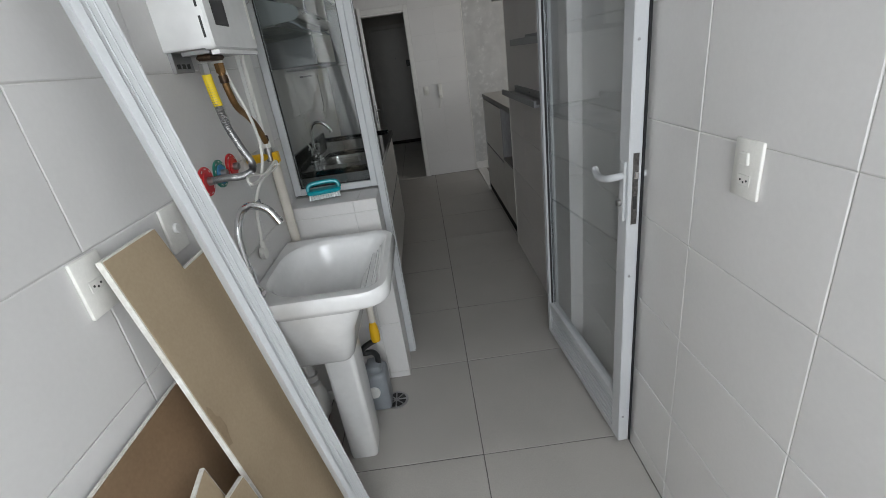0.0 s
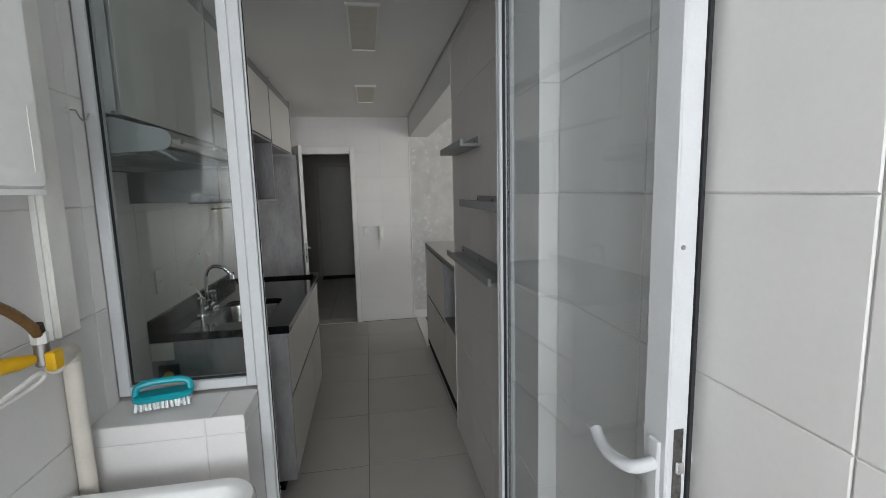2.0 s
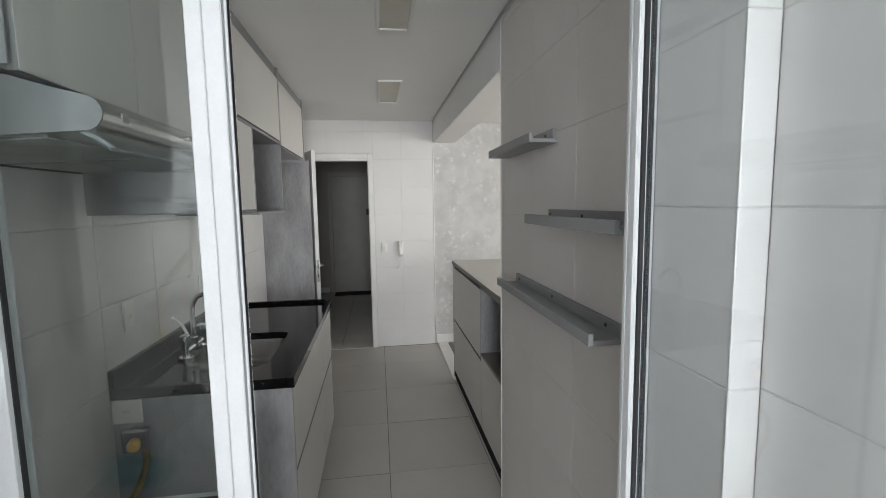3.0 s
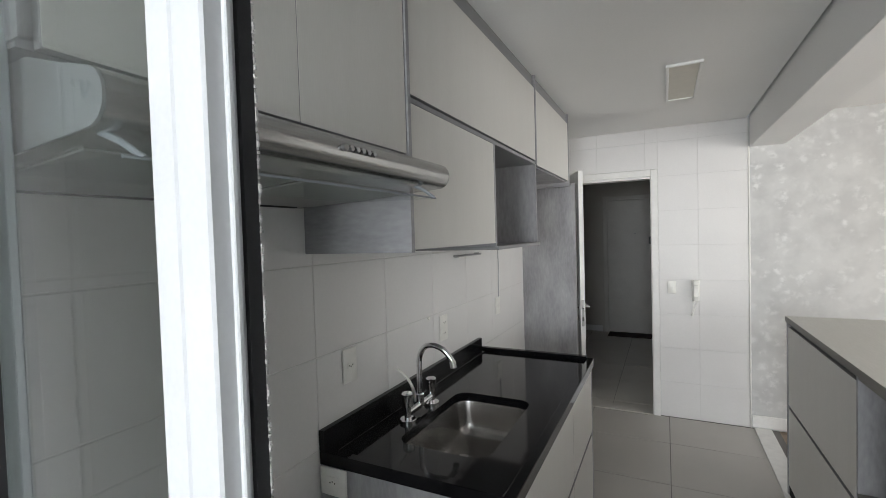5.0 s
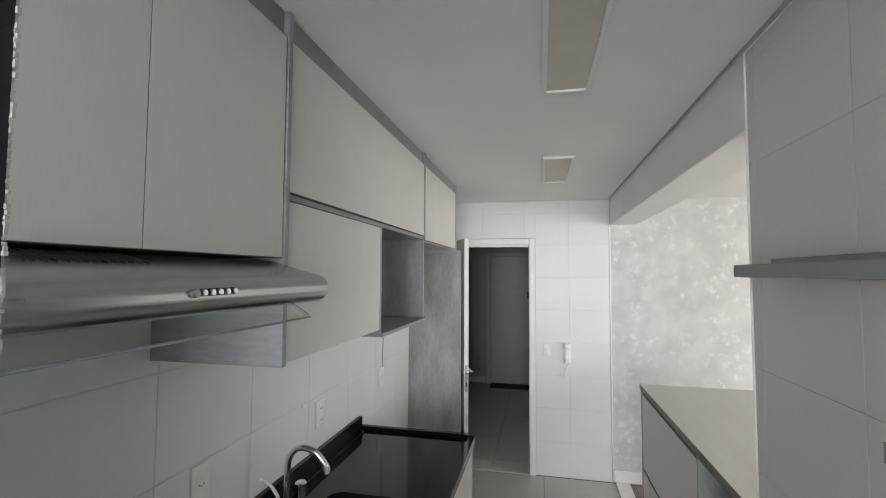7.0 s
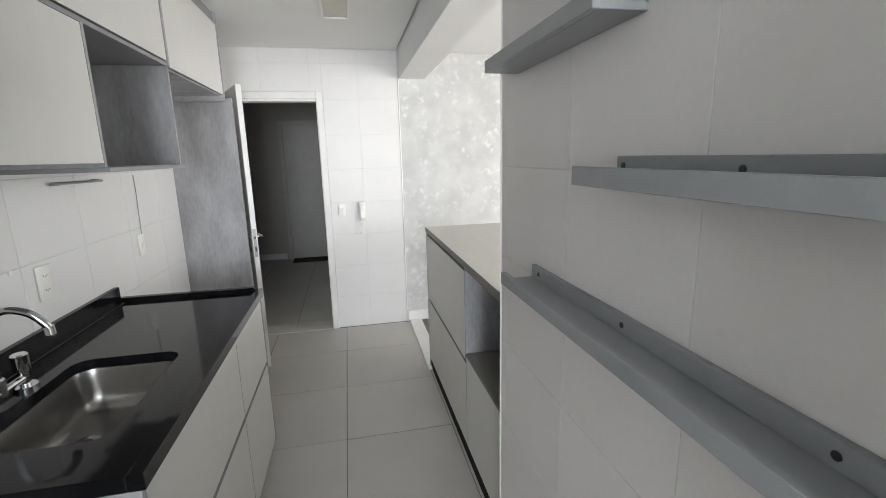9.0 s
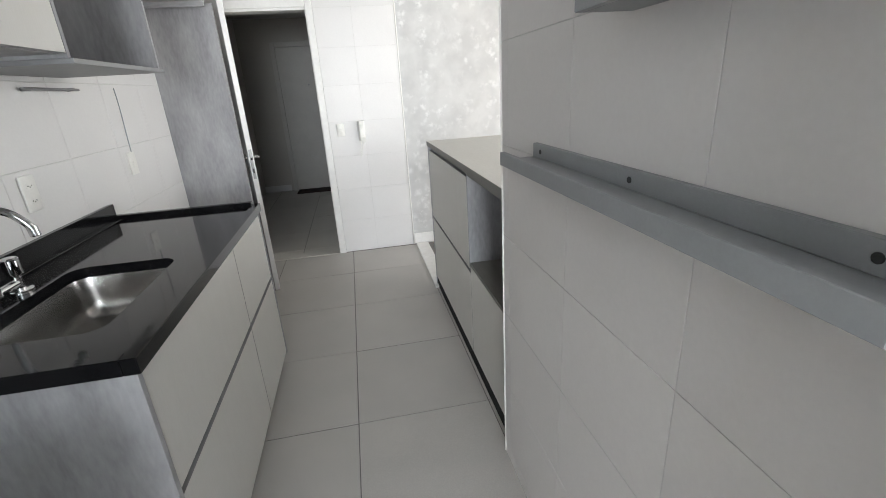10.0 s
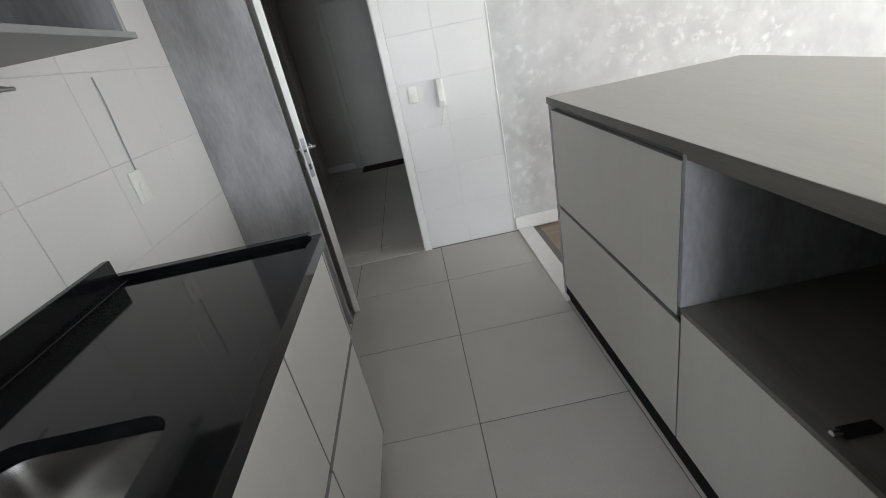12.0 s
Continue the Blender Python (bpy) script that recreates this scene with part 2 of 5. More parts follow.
def wallpaper_material():
    m = bpy.data.materials.new("floral_grey_wallpaper")
    m.use_nodes = True
    nd, ln = links_of(m)
    bsdf = nd["Principled BSDF"]
    geo = nd.new("ShaderNodeNewGeometry")
    warp = nd.new("ShaderNodeTexNoise")
    warp.inputs["Scale"].default_value = 9
    warp.inputs["Detail"].default_value = 3
    ln.new(geo.outputs["Position"], warp.inputs["Vector"])
    off = nd.new("ShaderNodeVectorMath")
    off.operation = "MULTIPLY_ADD"
    off.inputs[1].default_value = (0.13, 0.13, 0.13)
    ln.new(warp.outputs["Color"], off.inputs[0])
    ln.new(geo.outputs["Position"], off.inputs[2])
    base = nd.new("ShaderNodeTexNoise")
    base.inputs["Scale"].default_value = 7.0
    base.inputs["Detail"].default_value = 6
    ln.new(geo.outputs["Position"], base.inputs["Vector"])
    ramp = nd.new("ShaderNodeValToRGB")
    ramp.color_ramp.elements[0].position, ramp.color_ramp.elements[1].position = 0.36, 0.64
    ramp.color_ramp.elements[0].color = (0.475, 0.475, 0.47, 1)
    ramp.color_ramp.elements[1].color = (0.56, 0.56, 0.55, 1)
    ln.new(base.outputs["Fac"], ramp.inputs[0])
    cells = nd.new("ShaderNodeTexVoronoi")
    cells.inputs["Scale"].default_value = 13.0
    ln.new(off.outputs[0], cells.inputs["Vector"])
    petal = nd.new("ShaderNodeValToRGB")
    petal.color_ramp.elements[0].position, petal.color_ramp.elements[1].position = 0.18, 0.52
    petal.color_ramp.elements[0].color = (1, 1, 1, 1)
    petal.color_ramp.elements[1].color = (0, 0, 0, 1)
    ln.new(cells.outputs["Distance"], petal.inputs[0])
    ragged = nd.new("ShaderNodeTexNoise")
    ragged.inputs["Scale"].default_value = 30
    ragged.inputs["Detail"].default_value = 3
    ln.new(geo.outputs["Position"], ragged.inputs["Vector"])
    rr = nd.new("ShaderNodeValToRGB")
    rr.color_ramp.elements[0].position, rr.color_ramp.elements[1].position = 0.40, 0.57
    ln.new(ragged.outputs["Fac"], rr.inputs[0])
    clump = nd.new("ShaderNodeTexNoise")
    clump.inputs["Scale"].default_value = 3.0
    clump.inputs["Detail"].default_value = 2
    ln.new(geo.outputs["Position"], clump.inputs["Vector"])
    cr = nd.new("ShaderNodeValToRGB")
    cr.color_ramp.elements[0].position, cr.color_ramp.elements[1].position = 0.34, 0.60
    ln.new(clump.outputs["Fac"], cr.inputs[0])
    m1 = nd.new("ShaderNodeMath")
    m1.operation = "MULTIPLY"
    ln.new(petal.outputs[0], m1.inputs[0])
    ln.new(rr.outputs[0], m1.inputs[1])
    m2 = nd.new("ShaderNodeMath")
    m2.operation = "MULTIPLY"
    ln.new(m1.outputs[0], m2.inputs[0])
    ln.new(cr.outputs[0], m2.inputs[1])
    mix = nd.new("ShaderNodeMix")
    mix.data_type = "RGBA"
    ln.new(m2.outputs[0], mix.inputs[0])
    ln.new(ramp.outputs[0], mix.inputs[6])
    mix.inputs[7].default_value = (0.675, 0.675, 0.665, 1)
    ln.new(mix.outputs[2], bsdf.inputs["Base Color"])
    bsdf.inputs["Roughness"].default_value = 0.6
    bp = nd.new("ShaderNodeBump")
    bp.inputs["Strength"].default_value = 0.25
    bp.inputs["Distance"].default_value = 0.003
    ln.new(m2.outputs[0], bp.inputs["Height"])
    ln.new(bp.outputs[0], bsdf.inputs["Normal"])
    return m


WALLPAPER = wallpaper_material()

# ---- building helpers ----


def box(bm, x0, x1, y0, y1, z0, z1, bev=0.0, m=None, seg=1):
    made = bmesh.ops.create_cube(bm, size=1.0)["verts"]
    for v in made:
        v.co = Vector((x0 + (v.co.x + 0.5) * (x1 - x0), y0 + (v.co.y + 0.5) * (y1 - y0), z0 + (v.co.z + 0.5) * (z1 - z0)))
    if bev:
        edges = list({e for v in made for e in v.link_edges})
        out = bmesh.ops.bevel(bm, geom=edges, offset=bev, segments=seg, affect="EDGES", profile=0.5)
        made = list({v for f in out["faces"] for v in f.verts} | {v for v in made if v.is_valid})
    if m is not None:
        for v in made:
            v.co = m @ v.co
    return bm


def bx(*a, **k):
    return box(bmesh.new(), *a, **k)


def ring_verts(bm, pts):
    return [bm.verts.new(p) for p in pts]


def loft(bm, loops, close_first=False, close_last=False):
    rows = [ring_verts(bm, pts) for pts in loops]
    n = len(rows[0])
    for a, b in zip(rows, rows[1:]):
        for i in range(n):
            j = (i + 1) % n
            bm.faces.new((a[i], a[j], b[j], b[i]))
    if close_first:
        bm.faces.new(list(reversed(rows[0])))
    if close_last:
        bm.faces.new(rows[-1])
    return bm


def rrect(x0, x1, y0, y1, r, z, n=6):
    pts = []
    for cx, cy, a0 in ((x1 - r, y1 - r, 0), (x0 + r, y1 - r, 90), (x0 + r, y0 + r, 180), (x1 - r, y0 + r, 270)):
        for k in range(n + 1):
            a = radians(a0 + 90 * k / n)
            pts.append((cx + r * math.cos(a), cy + r * math.sin(a), z))
    return pts


def smooth_path(pts, steps=8):
    p = [Vector(v) for v in pts]
    out = []
    for i in range(len(p) - 1):
        a, b, c, d = p[max(i - 1, 0)], p[i], p[i + 1], p[min(i + 2, len(p) - 1)]
        for k in range(steps):
            t = k / steps
            out.append(0.5 * ((2 * b) + (c - a) * t + (2 * a - 5 * b + 4 * c - d) * t * t + (3 * b - a - 3 * c + d) * t ** 3))
    out.append(p[-1])
    return out


def tube(bm, pts, r, n=10, ripple=0.0):
    pts = [Vector(p) for p in pts]
    loops, side = [], None
    for i, p in enumerate(pts):
        way = (pts[min(i + 1, len(pts) - 1)] - pts[max(i - 1, 0)]).normalized()
        if side is None:
            side = way.orthogonal().normalized()
        side = (side - way * side.dot(way)).normalized()
        up = way.cross(side)
        rad = (r[i] if isinstance(r, (list, tuple)) else r) * (1 + (ripple if i % 2 else -ripple))
        loops.append([p + rad * (math.cos(2 * math.pi * k / n) * side + math.sin(2 * math.pi * k / n) * up) for k in range(n)])
    return loft(bm, loops, True, True)


def tb(pts, r, n=10, smooth=0, ripple=0.0):
    return tube(bmesh.new(), smooth_path(pts, smooth) if smooth else pts, r, n, ripple)


def disc(p, way, r, depth, n=24, bev=True):
    p, way = Vector(p), Vector(way).normalized()
    if bev:
        b = min(0.15 * depth, 0.2 * r)
        return tube(bmesh.new(), [p, p + way * (depth - b), p + way * depth], [r, r, r - b], n)
    return tube(bmesh.new(), [p, p + way * depth], r, n)


def where(ob):
    v = Vector((0, 0, 0))
    while ob is not None:
        v = v + ob.location
        ob = ob.parent
    return v


def mesh_object(name, bm, material, smooth=True):
    bmesh.ops.recalc_face_normals(bm, faces=bm.faces)
    me = bpy.data.meshes.new(name)
    bm.to_mesh(me)
    bm.free()
    if smooth:
        me.shade_smooth()
        me.set_sharp_from_angle(angle=radians(35))
    me.materials.append(material)
    return new(name, me)


def part(name, bm, material, parent, label=""):
    ob = mesh_object(name, bm, material)
    ob.data.transform(Matrix.Translation(-where(parent)))
    ob.parent = parent
    if label:
        tagged(ob, label)
    return ob


def thing(name, at, label, category, group=""):
    ob = new(name)
    ob.empty_display_size = 0.05
    ob.location = at
    return tagged(ob, label, category, group)


def structure(name, bm, material, label, category):
    return tagged(mesh_object(name, bm, material), label, category, kind="structure")


TILE_MESH = {}


def tile_mesh(w, h, thick, material, b=0.0022):
    key = (round(w, 3), round(h, 3), thick, b, material.name)
    if key not in TILE_MESH:
        bm = bmesh.new()
        loft(bm, [[(-w / 2, -h / 2, 0), (w / 2, -h / 2, 0), (w / 2, h / 2, 0), (-w / 2, h / 2, 0)],
                  [(-w / 2, -h / 2, thick - b * 0.6), (w / 2, -h / 2, thick - b * 0.6), (w / 2, h / 2, thick - b * 0.6), (-w / 2, h / 2, thick - b * 0.6)],
                  [(-w / 2 + b, -h / 2 + b, thick), (w / 2 - b, -h / 2 + b, thick), (w / 2 - b, h / 2 - b, thick), (-w / 2 + b, h / 2 - b, thick)]], False, True)
        bmesh.ops.recalc_face_normals(bm, faces=bm.faces)
        me = bpy.data.meshes.new("tile")
        bm.to_mesh(me)
        bm.free()
        me.materials.append(material)
        TILE_MESH[key] = me
    return TILE_MESH[key]


def cuts(a, b, base, pitch):
    k = math.ceil((a - base) / pitch + 1e-6)
    out = [a]
    while base + k * pitch < b - 1e-6:
        if base + k * pitch - out[-1] > 0.012:
            out.append(base + k * pitch)
        k += 1
    if b - out[-1] < 0.012:
        out.pop()
    out.append(b)
    return out


def lay_tiles(parent, origin, u, v, u_cuts, v_cuts, material, thick=0.0025, gap=0.0022, wobble=0.0004, bevel=0.0022):
    """Tiles on the plane through origin along u and v; the pieces stand proud along u x v."""
    u, v = Vector(u), Vector(v)
    n = u.cross(v)
    turn = Matrix((u, v, n)).transposed().to_4x4()
    for a0, a1 in zip(u_cuts, u_cuts[1:]):
        for b0, b1 in zip(v_cuts, v_cuts[1:]):
            ob = new("tile", tile_mesh(a1 - a0 - gap, b1 - b0 - gap, thick, material, bevel))
            c = Vector(origin) + u * (a0 + a1) / 2 + v * (b0 + b1) / 2 + n * random.uniform(-wobble, wobble)
            tilt = pose(0, 0, 0, random.uniform(-300, 300) * wobble, random.uniform(-300, 300) * wobble, 0)
            ob.matrix_basis = Matrix.Translation(c) @ turn @ tilt
            ob.parent = parent


XL, XK, XR, YB, ZC = -0.44, -0.75, 0.83, 6.21, 2.412
T = 0.0025

# ---- structure ----
floor = structure("floor", bx(-0.9, 1.0, -1.15, 6.33, -0.12, -0.0028), GROUT_FLOOR, "grey porcelain tiled floor with thin dark joints", "floor")
floor_living = structure("floor_living_room", bx(0.952, 4.8, 1.4, 6.33, -0.12, -0.004), WOODFLOOR, "brown wood laminate floor of the living room", "floor")
floor_hall = structure("floor_hall", bx(-1.6, 1.4, 6.331, 9.6, -0.12, -0.0028), GROUT_FLOOR, "pale tiled floor of the dim hall", "floor")
threshold_strip = structure("trim_threshold", bx(0.838, 0.951, 5.18, 6.2, -0.05, 0.012, 0.003), MARBLE, "white stone strip between tile and wooden floor", "threshold")
threshold_hall = structure("trim_hall_threshold", bx(-0.625, 0.135, 6.20, 6.332, -0.05, 0.003, 0.002), HALL_TILE, "pale stone door threshold", "threshold")

wall_west_laundry = structure("wall_west_laundry", bx(-0.92, XL - T, -1.15, 2.30, 0, ZC), GROUT, "white glazed tile wall of the laundry", "wall")
wall_west_kitchen = structure("wall_west_kitchen", bx(-0.92, XK - T, 2.301, 6.21, 0, ZC), GROUT, "white glazed tile wall behind the kitchen sink", "wall")
wall_east = structure("wall_east", bx(XR + T, 0.966, -1.15, 3.575, 0, ZC), GROUT, "white glazed tile partition wall", "wall")
wall_nib = structure("wall_nib", bx(0.776, XR + T - 0.001, 2.046, 2.30, 0, ZC), GROUT, "short tiled return beside the glazed door", "wall")
half_wall = structure("wall_half", bx(XL - T + 0.001, -0.057, 2.100, 2.30, 0, 0.962), GROUT, "white tiled half wall below the fixed window", "wall")

bm = bmesh.new()
box(bm, -0.92, -0.648, 6.2125, 6.33, 0, ZC)
box(bm, 0.187, 0.82, 6.2125, 6.33, 0, ZC)
box(bm, -0.6481, 0.1871, 6.2125, 6.33, 2.075, ZC)
wall_north = structure("wall_north", bm, GROUT, "white tiled end wall with a doorway", "wall")
wall_wallpaper = structure("wall_north_living_room", bx(0.8201, 4.8, 6.21, 6.33, 0, 2.42), WALLPAPER, "grey wall papered with white blossom pattern", "wall")
structure("trim_corner", bx(0.8155, 0.826, 6.205, 6.2095, 0.0, 2.19, 0.002), PLASTIC, "white corner strip between tiles and wallpaper", "trim")
bm = bx(0.826, 4.8, 6.196, 6.2095, 0.012, 0.105, 0.003)
structure("baseboard", bm, DOORPAINT, "white baseboard below the wallpaper", "baseboard")

ceiling = structure("ceiling", bx(-0.92, 0.808, 2.30, 6.33, ZC, 2.55), CEILING, "white plaster ceiling of the kitchen", "ceiling")
structure("trim_ceiling_gap", bx(0.8082, 0.8258, 2.30, 6.33, ZC + 0.03, 2.55), CEILING, "narrow shadow gap along the ceiling edge", "trim")
structure("ceiling_laundry", bx(-0.92, 0.99, -1.15, 2.2999, ZC, 2.55), CEILING, "white plaster ceiling of the laundry", "ceiling")
structure("ceiling_living_room", bx(1.05, 4.9, 1.2, 6.33, 2.40, 2.55), CEILING, "white plaster ceiling of the living room", "ceiling")
structure("ceiling_hall", bx(-1.7, 1.5, 6.3301, 9.7, 2.40, 2.52), CEILING, "hall ceiling", "ceiling")
structure("beam", bx(0.8262, 1.05, 3.575, 6.2095, 2.185, 2.55, 0.004), PAINT, "painted beam over the opening to the living room", "beam")
structure("beam_east_top", bx(0.8263, 1.0499, 2.30, 3.5749, ZC + 0.001, 2.55), PAINT, "painted beam above the partition", "beam")
structure("trim_wall_end", bx(0.826, 0.972, 3.5752, 3.583, 0, 2.184, 0.003), PLASTIC, "white strip capping the end of the partition", "trim")

# living room shell
bm = bmesh.new()
box(bm, 0.967, 2.1, 1.28, 1.4, 0, 2.4)
box(bm, 4.7, 4.9, 1.28, 1.4, 0, 2.4)
box(bm, 2.1, 4.7, 1.28, 1.4, 2.25, 2.4)
structure("wall_south_living_room", bm, PAINT, "white wall around the balcony opening", "wall")
# unseen wall; its opening is made up, to hold the side fill lamp
bm = bmesh.new()
box(bm, 4.8, 4.92, 1.4, 2.7, 0, 2.4)
box(bm, 4.8, 4.92, 5.1, 6.33, 0, 2.4)
box(bm, 4.8, 4.92, 2.7, 5.1, 0, 0.85)
box(bm, 4.8, 4.92, 2.7, 5.1, 2.15, 2.4)
structure("wall_east_living_room", bm, PAINT, "unseen white living room wall with an opening added for the fill light", "wall")
structure("wall_partition_back", bx(0.9665, 0.98, 1.4, 3.575, 0, 2.4), PAINT, "painted back of the partition", "wall")
# laundry rear wall with its window
bm = bmesh.new()
box(bm, -0.92, -0.35, -1.15, -1.0, 0, ZC)
box(bm, 0.75, 0.966, -1.15, -1.0, 0, ZC)
box(bm, -0.35, 0.75, -1.15, -1.0, 0, 0.98)
box(bm, -0.35, 0.75, -1.15, -1.0, 2.22, ZC)
structure("wall_south_laundry", bm, PAINT, "laundry wall around its window", "wall")
rear_window = structure("window_2", bx(-0.35, -0.31, -1.09, -1.05, 0.98, 2.22, 0.003), ALU, "white aluminium laundry window", "window")
for name, dims in (("window_frame", (0.71, 0.75, -1.09, -1.05, 0.98, 2.22)), ("window_frame", (-0.31, 0.71, -1.09, -1.05, 0.98, 1.02)), ("window_frame", (-0.31, 0.71, -1.09, -1.05, 2.18, 2.22)), ("window_frame", (0.18, 0.22, -1.09, -1.05, 1.02, 2.18))):
    part(name, bx(*dims, 0.003), ALU, rear_window)
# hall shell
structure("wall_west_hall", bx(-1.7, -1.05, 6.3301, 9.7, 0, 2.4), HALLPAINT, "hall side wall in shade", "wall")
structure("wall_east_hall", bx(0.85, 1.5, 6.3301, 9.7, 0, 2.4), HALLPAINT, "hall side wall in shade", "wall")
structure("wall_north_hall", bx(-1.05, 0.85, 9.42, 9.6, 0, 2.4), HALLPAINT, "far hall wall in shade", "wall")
structure("baseboard_hall", bx(-1.049, -0.66, 9.405, 9.4195, 0, 0.09, 0.002), DOORPAINT, "white hall baseboard", "baseboard")

# fixed window and door frame between laundry and kitchen
window_1 = structure("window_1", bx(-0.0545, -0.023, 2.258, 2.2965, 0.03, 2.25, 0.002), ALU, "white aluminium fixed window with a clear pane", "window")
part("window_frame", bx(-0.083, -0.0553, 2.2585, 2.304, 0.975, 2.25, 0.002), ALU, window_1)
part("window_frame", bx(XL + 0.001, -0.408, 2.2585, 2.304, 0.975, 2.25, 0.002), ALU, window_1)
part("window_frame", bx(-0.408, -0.083, 2.2585, 2.304, 0.9745, 1.004, 0.002), ALU, window_1)
part("window_frame", bx(-0.408, -0.083, 2.2585, 2.304, 2.22, 2.25, 0.002), ALU, window_1)
pane = part("pane", bx(-0.406, -0.0845, 2.282, 2.288, 1.005, 2.22), GLASS, window_1)
pane.visible_shadow = False
for y0, y1 in ((2.2705, 2.2815),):
    for dims in ((-0.408, -0.4055, y0, y1, 1.004, 2.22), (-0.0865, -0.083, y0, y1, 1.004, 2.22), (-0.4055, -0.0865, y0, y1, 1.004, 1.008)):
        part("gasket", bx(*dims), GASKET, window_1, "black rubber glazing seal")
part("gasket", bx(-0.0229, -0.0190, 2.282, 2.2935, 0.03, 2.25), GASKET, window_1, "black rubber door seal")
bm = bmesh.new()
for k in range(880):
    z = 0.03 + k * 0.00252
    d = random.uniform(0.0004, 0.0034)
    box(bm, -0.0229, -0.0205 + d, 2.2937 - random.uniform(0, 0.0006), 2.2952, z, z + random.uniform(0.0016, 0.0034))
part("brush_seal", bm, BRUSHSEAL, window_1, "fuzzy grey brush seal")
part("window_frame", bx(-0.0229, -0.018, 2.272, 2.277, 0.03, 2.25, 0.001), ALU, window_1, "narrow aluminium rib on the jamb")

door_frame = structure("door_frame_1", bx(0.745, 0.7755, 2.258, 2.306, 0.0, 2.25, 0.002), ALU, "white aluminium door frame", "door frame")
part("frame_head", bx(-0.0229, 0.7449, 2.258, 2.306, 2.21, 2.25, 0.003), ALU, door_frame)
structure("wall_lintel", bx(XL - T, 0.83, 2.2221, 2.2999, 2.2505, ZC), PAINT, "painted lintel above window and door", "wall")
part("gasket", bx(0.7395, 0.7449, 2.286, 2.2985, 0.02, 2.21), GASKET, door_frame, "black rubber door seal")

# glazed door, swung open against the east wall
door_1 = structure("door_1", bx(0, 0.012, -0.02, 0.02, 0, 2.17, 0.002), ALU, "white aluminium glazed door standing open", "door")
L = 0.79
for name, dims in (("stile", (0.012, 0.034, -0.02, 0.02, 0, 2.17)), ("stile", (L - 0.058, L, -0.02, 0.02, 0, 2.17)), ("rail", (0.034, L - 0.058, -0.02, 0.02, 2.11, 2.17)), ("rail", (0.034, L - 0.058, -0.02, 0.02, 0, 0.03)), ("rail", (0.034, L - 0.058, -0.02, 0.02, 0.155, 0.19))):
    part(name, bx(*dims, 0.003), ALU, door_1)
for k in range(5):
    z = 0.031 + k * 0.0248
    part("slat", bx(0.034, L - 0.058, -0.016, 0.016, z, z + 0.0175, 0.004), ALU, door_1)
pane = part("pane", bx(0.035, L - 0.059, -0.003, 0.003, 0.191, 2.109), DOORGLASS, door_1)
pane.visible_shadow = False
for y0 in (0.0032, -0.0112):
    part("gasket", bx(0.034, 0.040, y0, y0 + 0.008, 0.19, 2.11), GASKET, door_1, "black rubber glazing seal")
    part("gasket", bx(L - 0.061, L - 0.058, y0, y0 + 0.008, 0.19, 2.11), GASKET, door_1, "black rubber glazing seal")
part("gasket", bx(L - 0.006, L + 0.002, 0.0202, 0.027, 0, 2.17), GASKET, door_1, "black rubber closing seal")
lockplate = part("lock_plate", bx(L, L + 0.002, -0.008, 0.010, 0.90, 1.12, 0.0006), LOCKSTEEL, door_1, "grey steel lock plate")
part("latch", bx(L + 0.002, L + 0.010, -0.005, 0.007, 1.045, 1.065, 0.001), CHROME, lockplate, "steel latch bolt")
part("keyhole", bx(L + 0.002, L + 0.004, -0.004, 0.006, 0.95, 0.99, 0.0006), SLOT, lockplate, "dark bolt slot")
for z in (1.42, 0.72, 0.12):
    part("screw", disc((L, -0.006, z), (1, 0, 0), 0.004, 0.002, 10), DULLMETAL, door_1)
for s in (-1, 1):
    rose = part("handle_plate", bx(L - 0.036, L - 0.010, min(s * 0.02, s * 0.028), max(s * 0.02, s * 0.028), 0.91, 1.095, 0.003), ALU, door_1, "white handle plate")
    part("lever", tb([(L - 0.022, s * 0.028, 1.052), (L - 0.022, s * 0.056, 1.050), (L - 0.040, s * 0.066, 1.044), (L - 0.085, s * 0.068, 1.037), (L - 0.125, s * 0.062, 1.041), (L - 0.146, s * 0.056, 1.049)], 0.0112, 12, 6), ALU, rose, "curved white lever handle")
    part("cylinder", disc((L - 0.029, s * 0.028, 0.965), (0, s, 0), 0.010, 0.012, 14), DULLMETAL, rose, "steel lock cylinder")
door_1.matrix_basis = pose(0.738, 2.272, 0.04, 0, 0, math.degrees(math.atan2(1.485 - 2.272, 0.79 - 0.738)))

# end wall door frame, door leaf standing open
door_frame_2 = structure("door_frame_2", bx(-0.648, -0.612, 6.196, 6.335, 0, 2.075, 0.003), DOORPAINT, "white painted door frame", "door frame")
part("jamb", bx(0.128, 0.158, 6.205, 6.335, 0, 2.02, 0.002), DOORPAINT, door_frame_2)
part("casing", bx(0.134, 0.187, 6.190, 6.2045, 0, 2.075, 0.004), DOORPAINT, door_frame_2)
part("casing", bx(-0.611, 0.1339, 6.190, 6.2045, 2.018, 2.075, 0.004), DOORPAINT, door_frame_2)
part("head", bx(-0.611, 0.1279, 6.2046, 6.335, 2.0, 2.02, 0.002), DOORPAINT, door_frame_2)
door_2 = structure("door_2", bx(0, 0.715, -0.0175, 0.0175, 0.008, 2.03, 0.002), DOORPAINT, "white wooden door standing open with steel lever handles", "door")
plate = part("lock_plate", bx(0.715, 0.717, -0.010, 0.010, 0.86, 1.06, 0.0006), DULLMETAL, door_2, "steel lock plate")
part("latch", bx(0.717, 0.725, -0.006, 0.006, 0.99, 1.005, 0.001), CHROME, plate, "steel latch bolt")
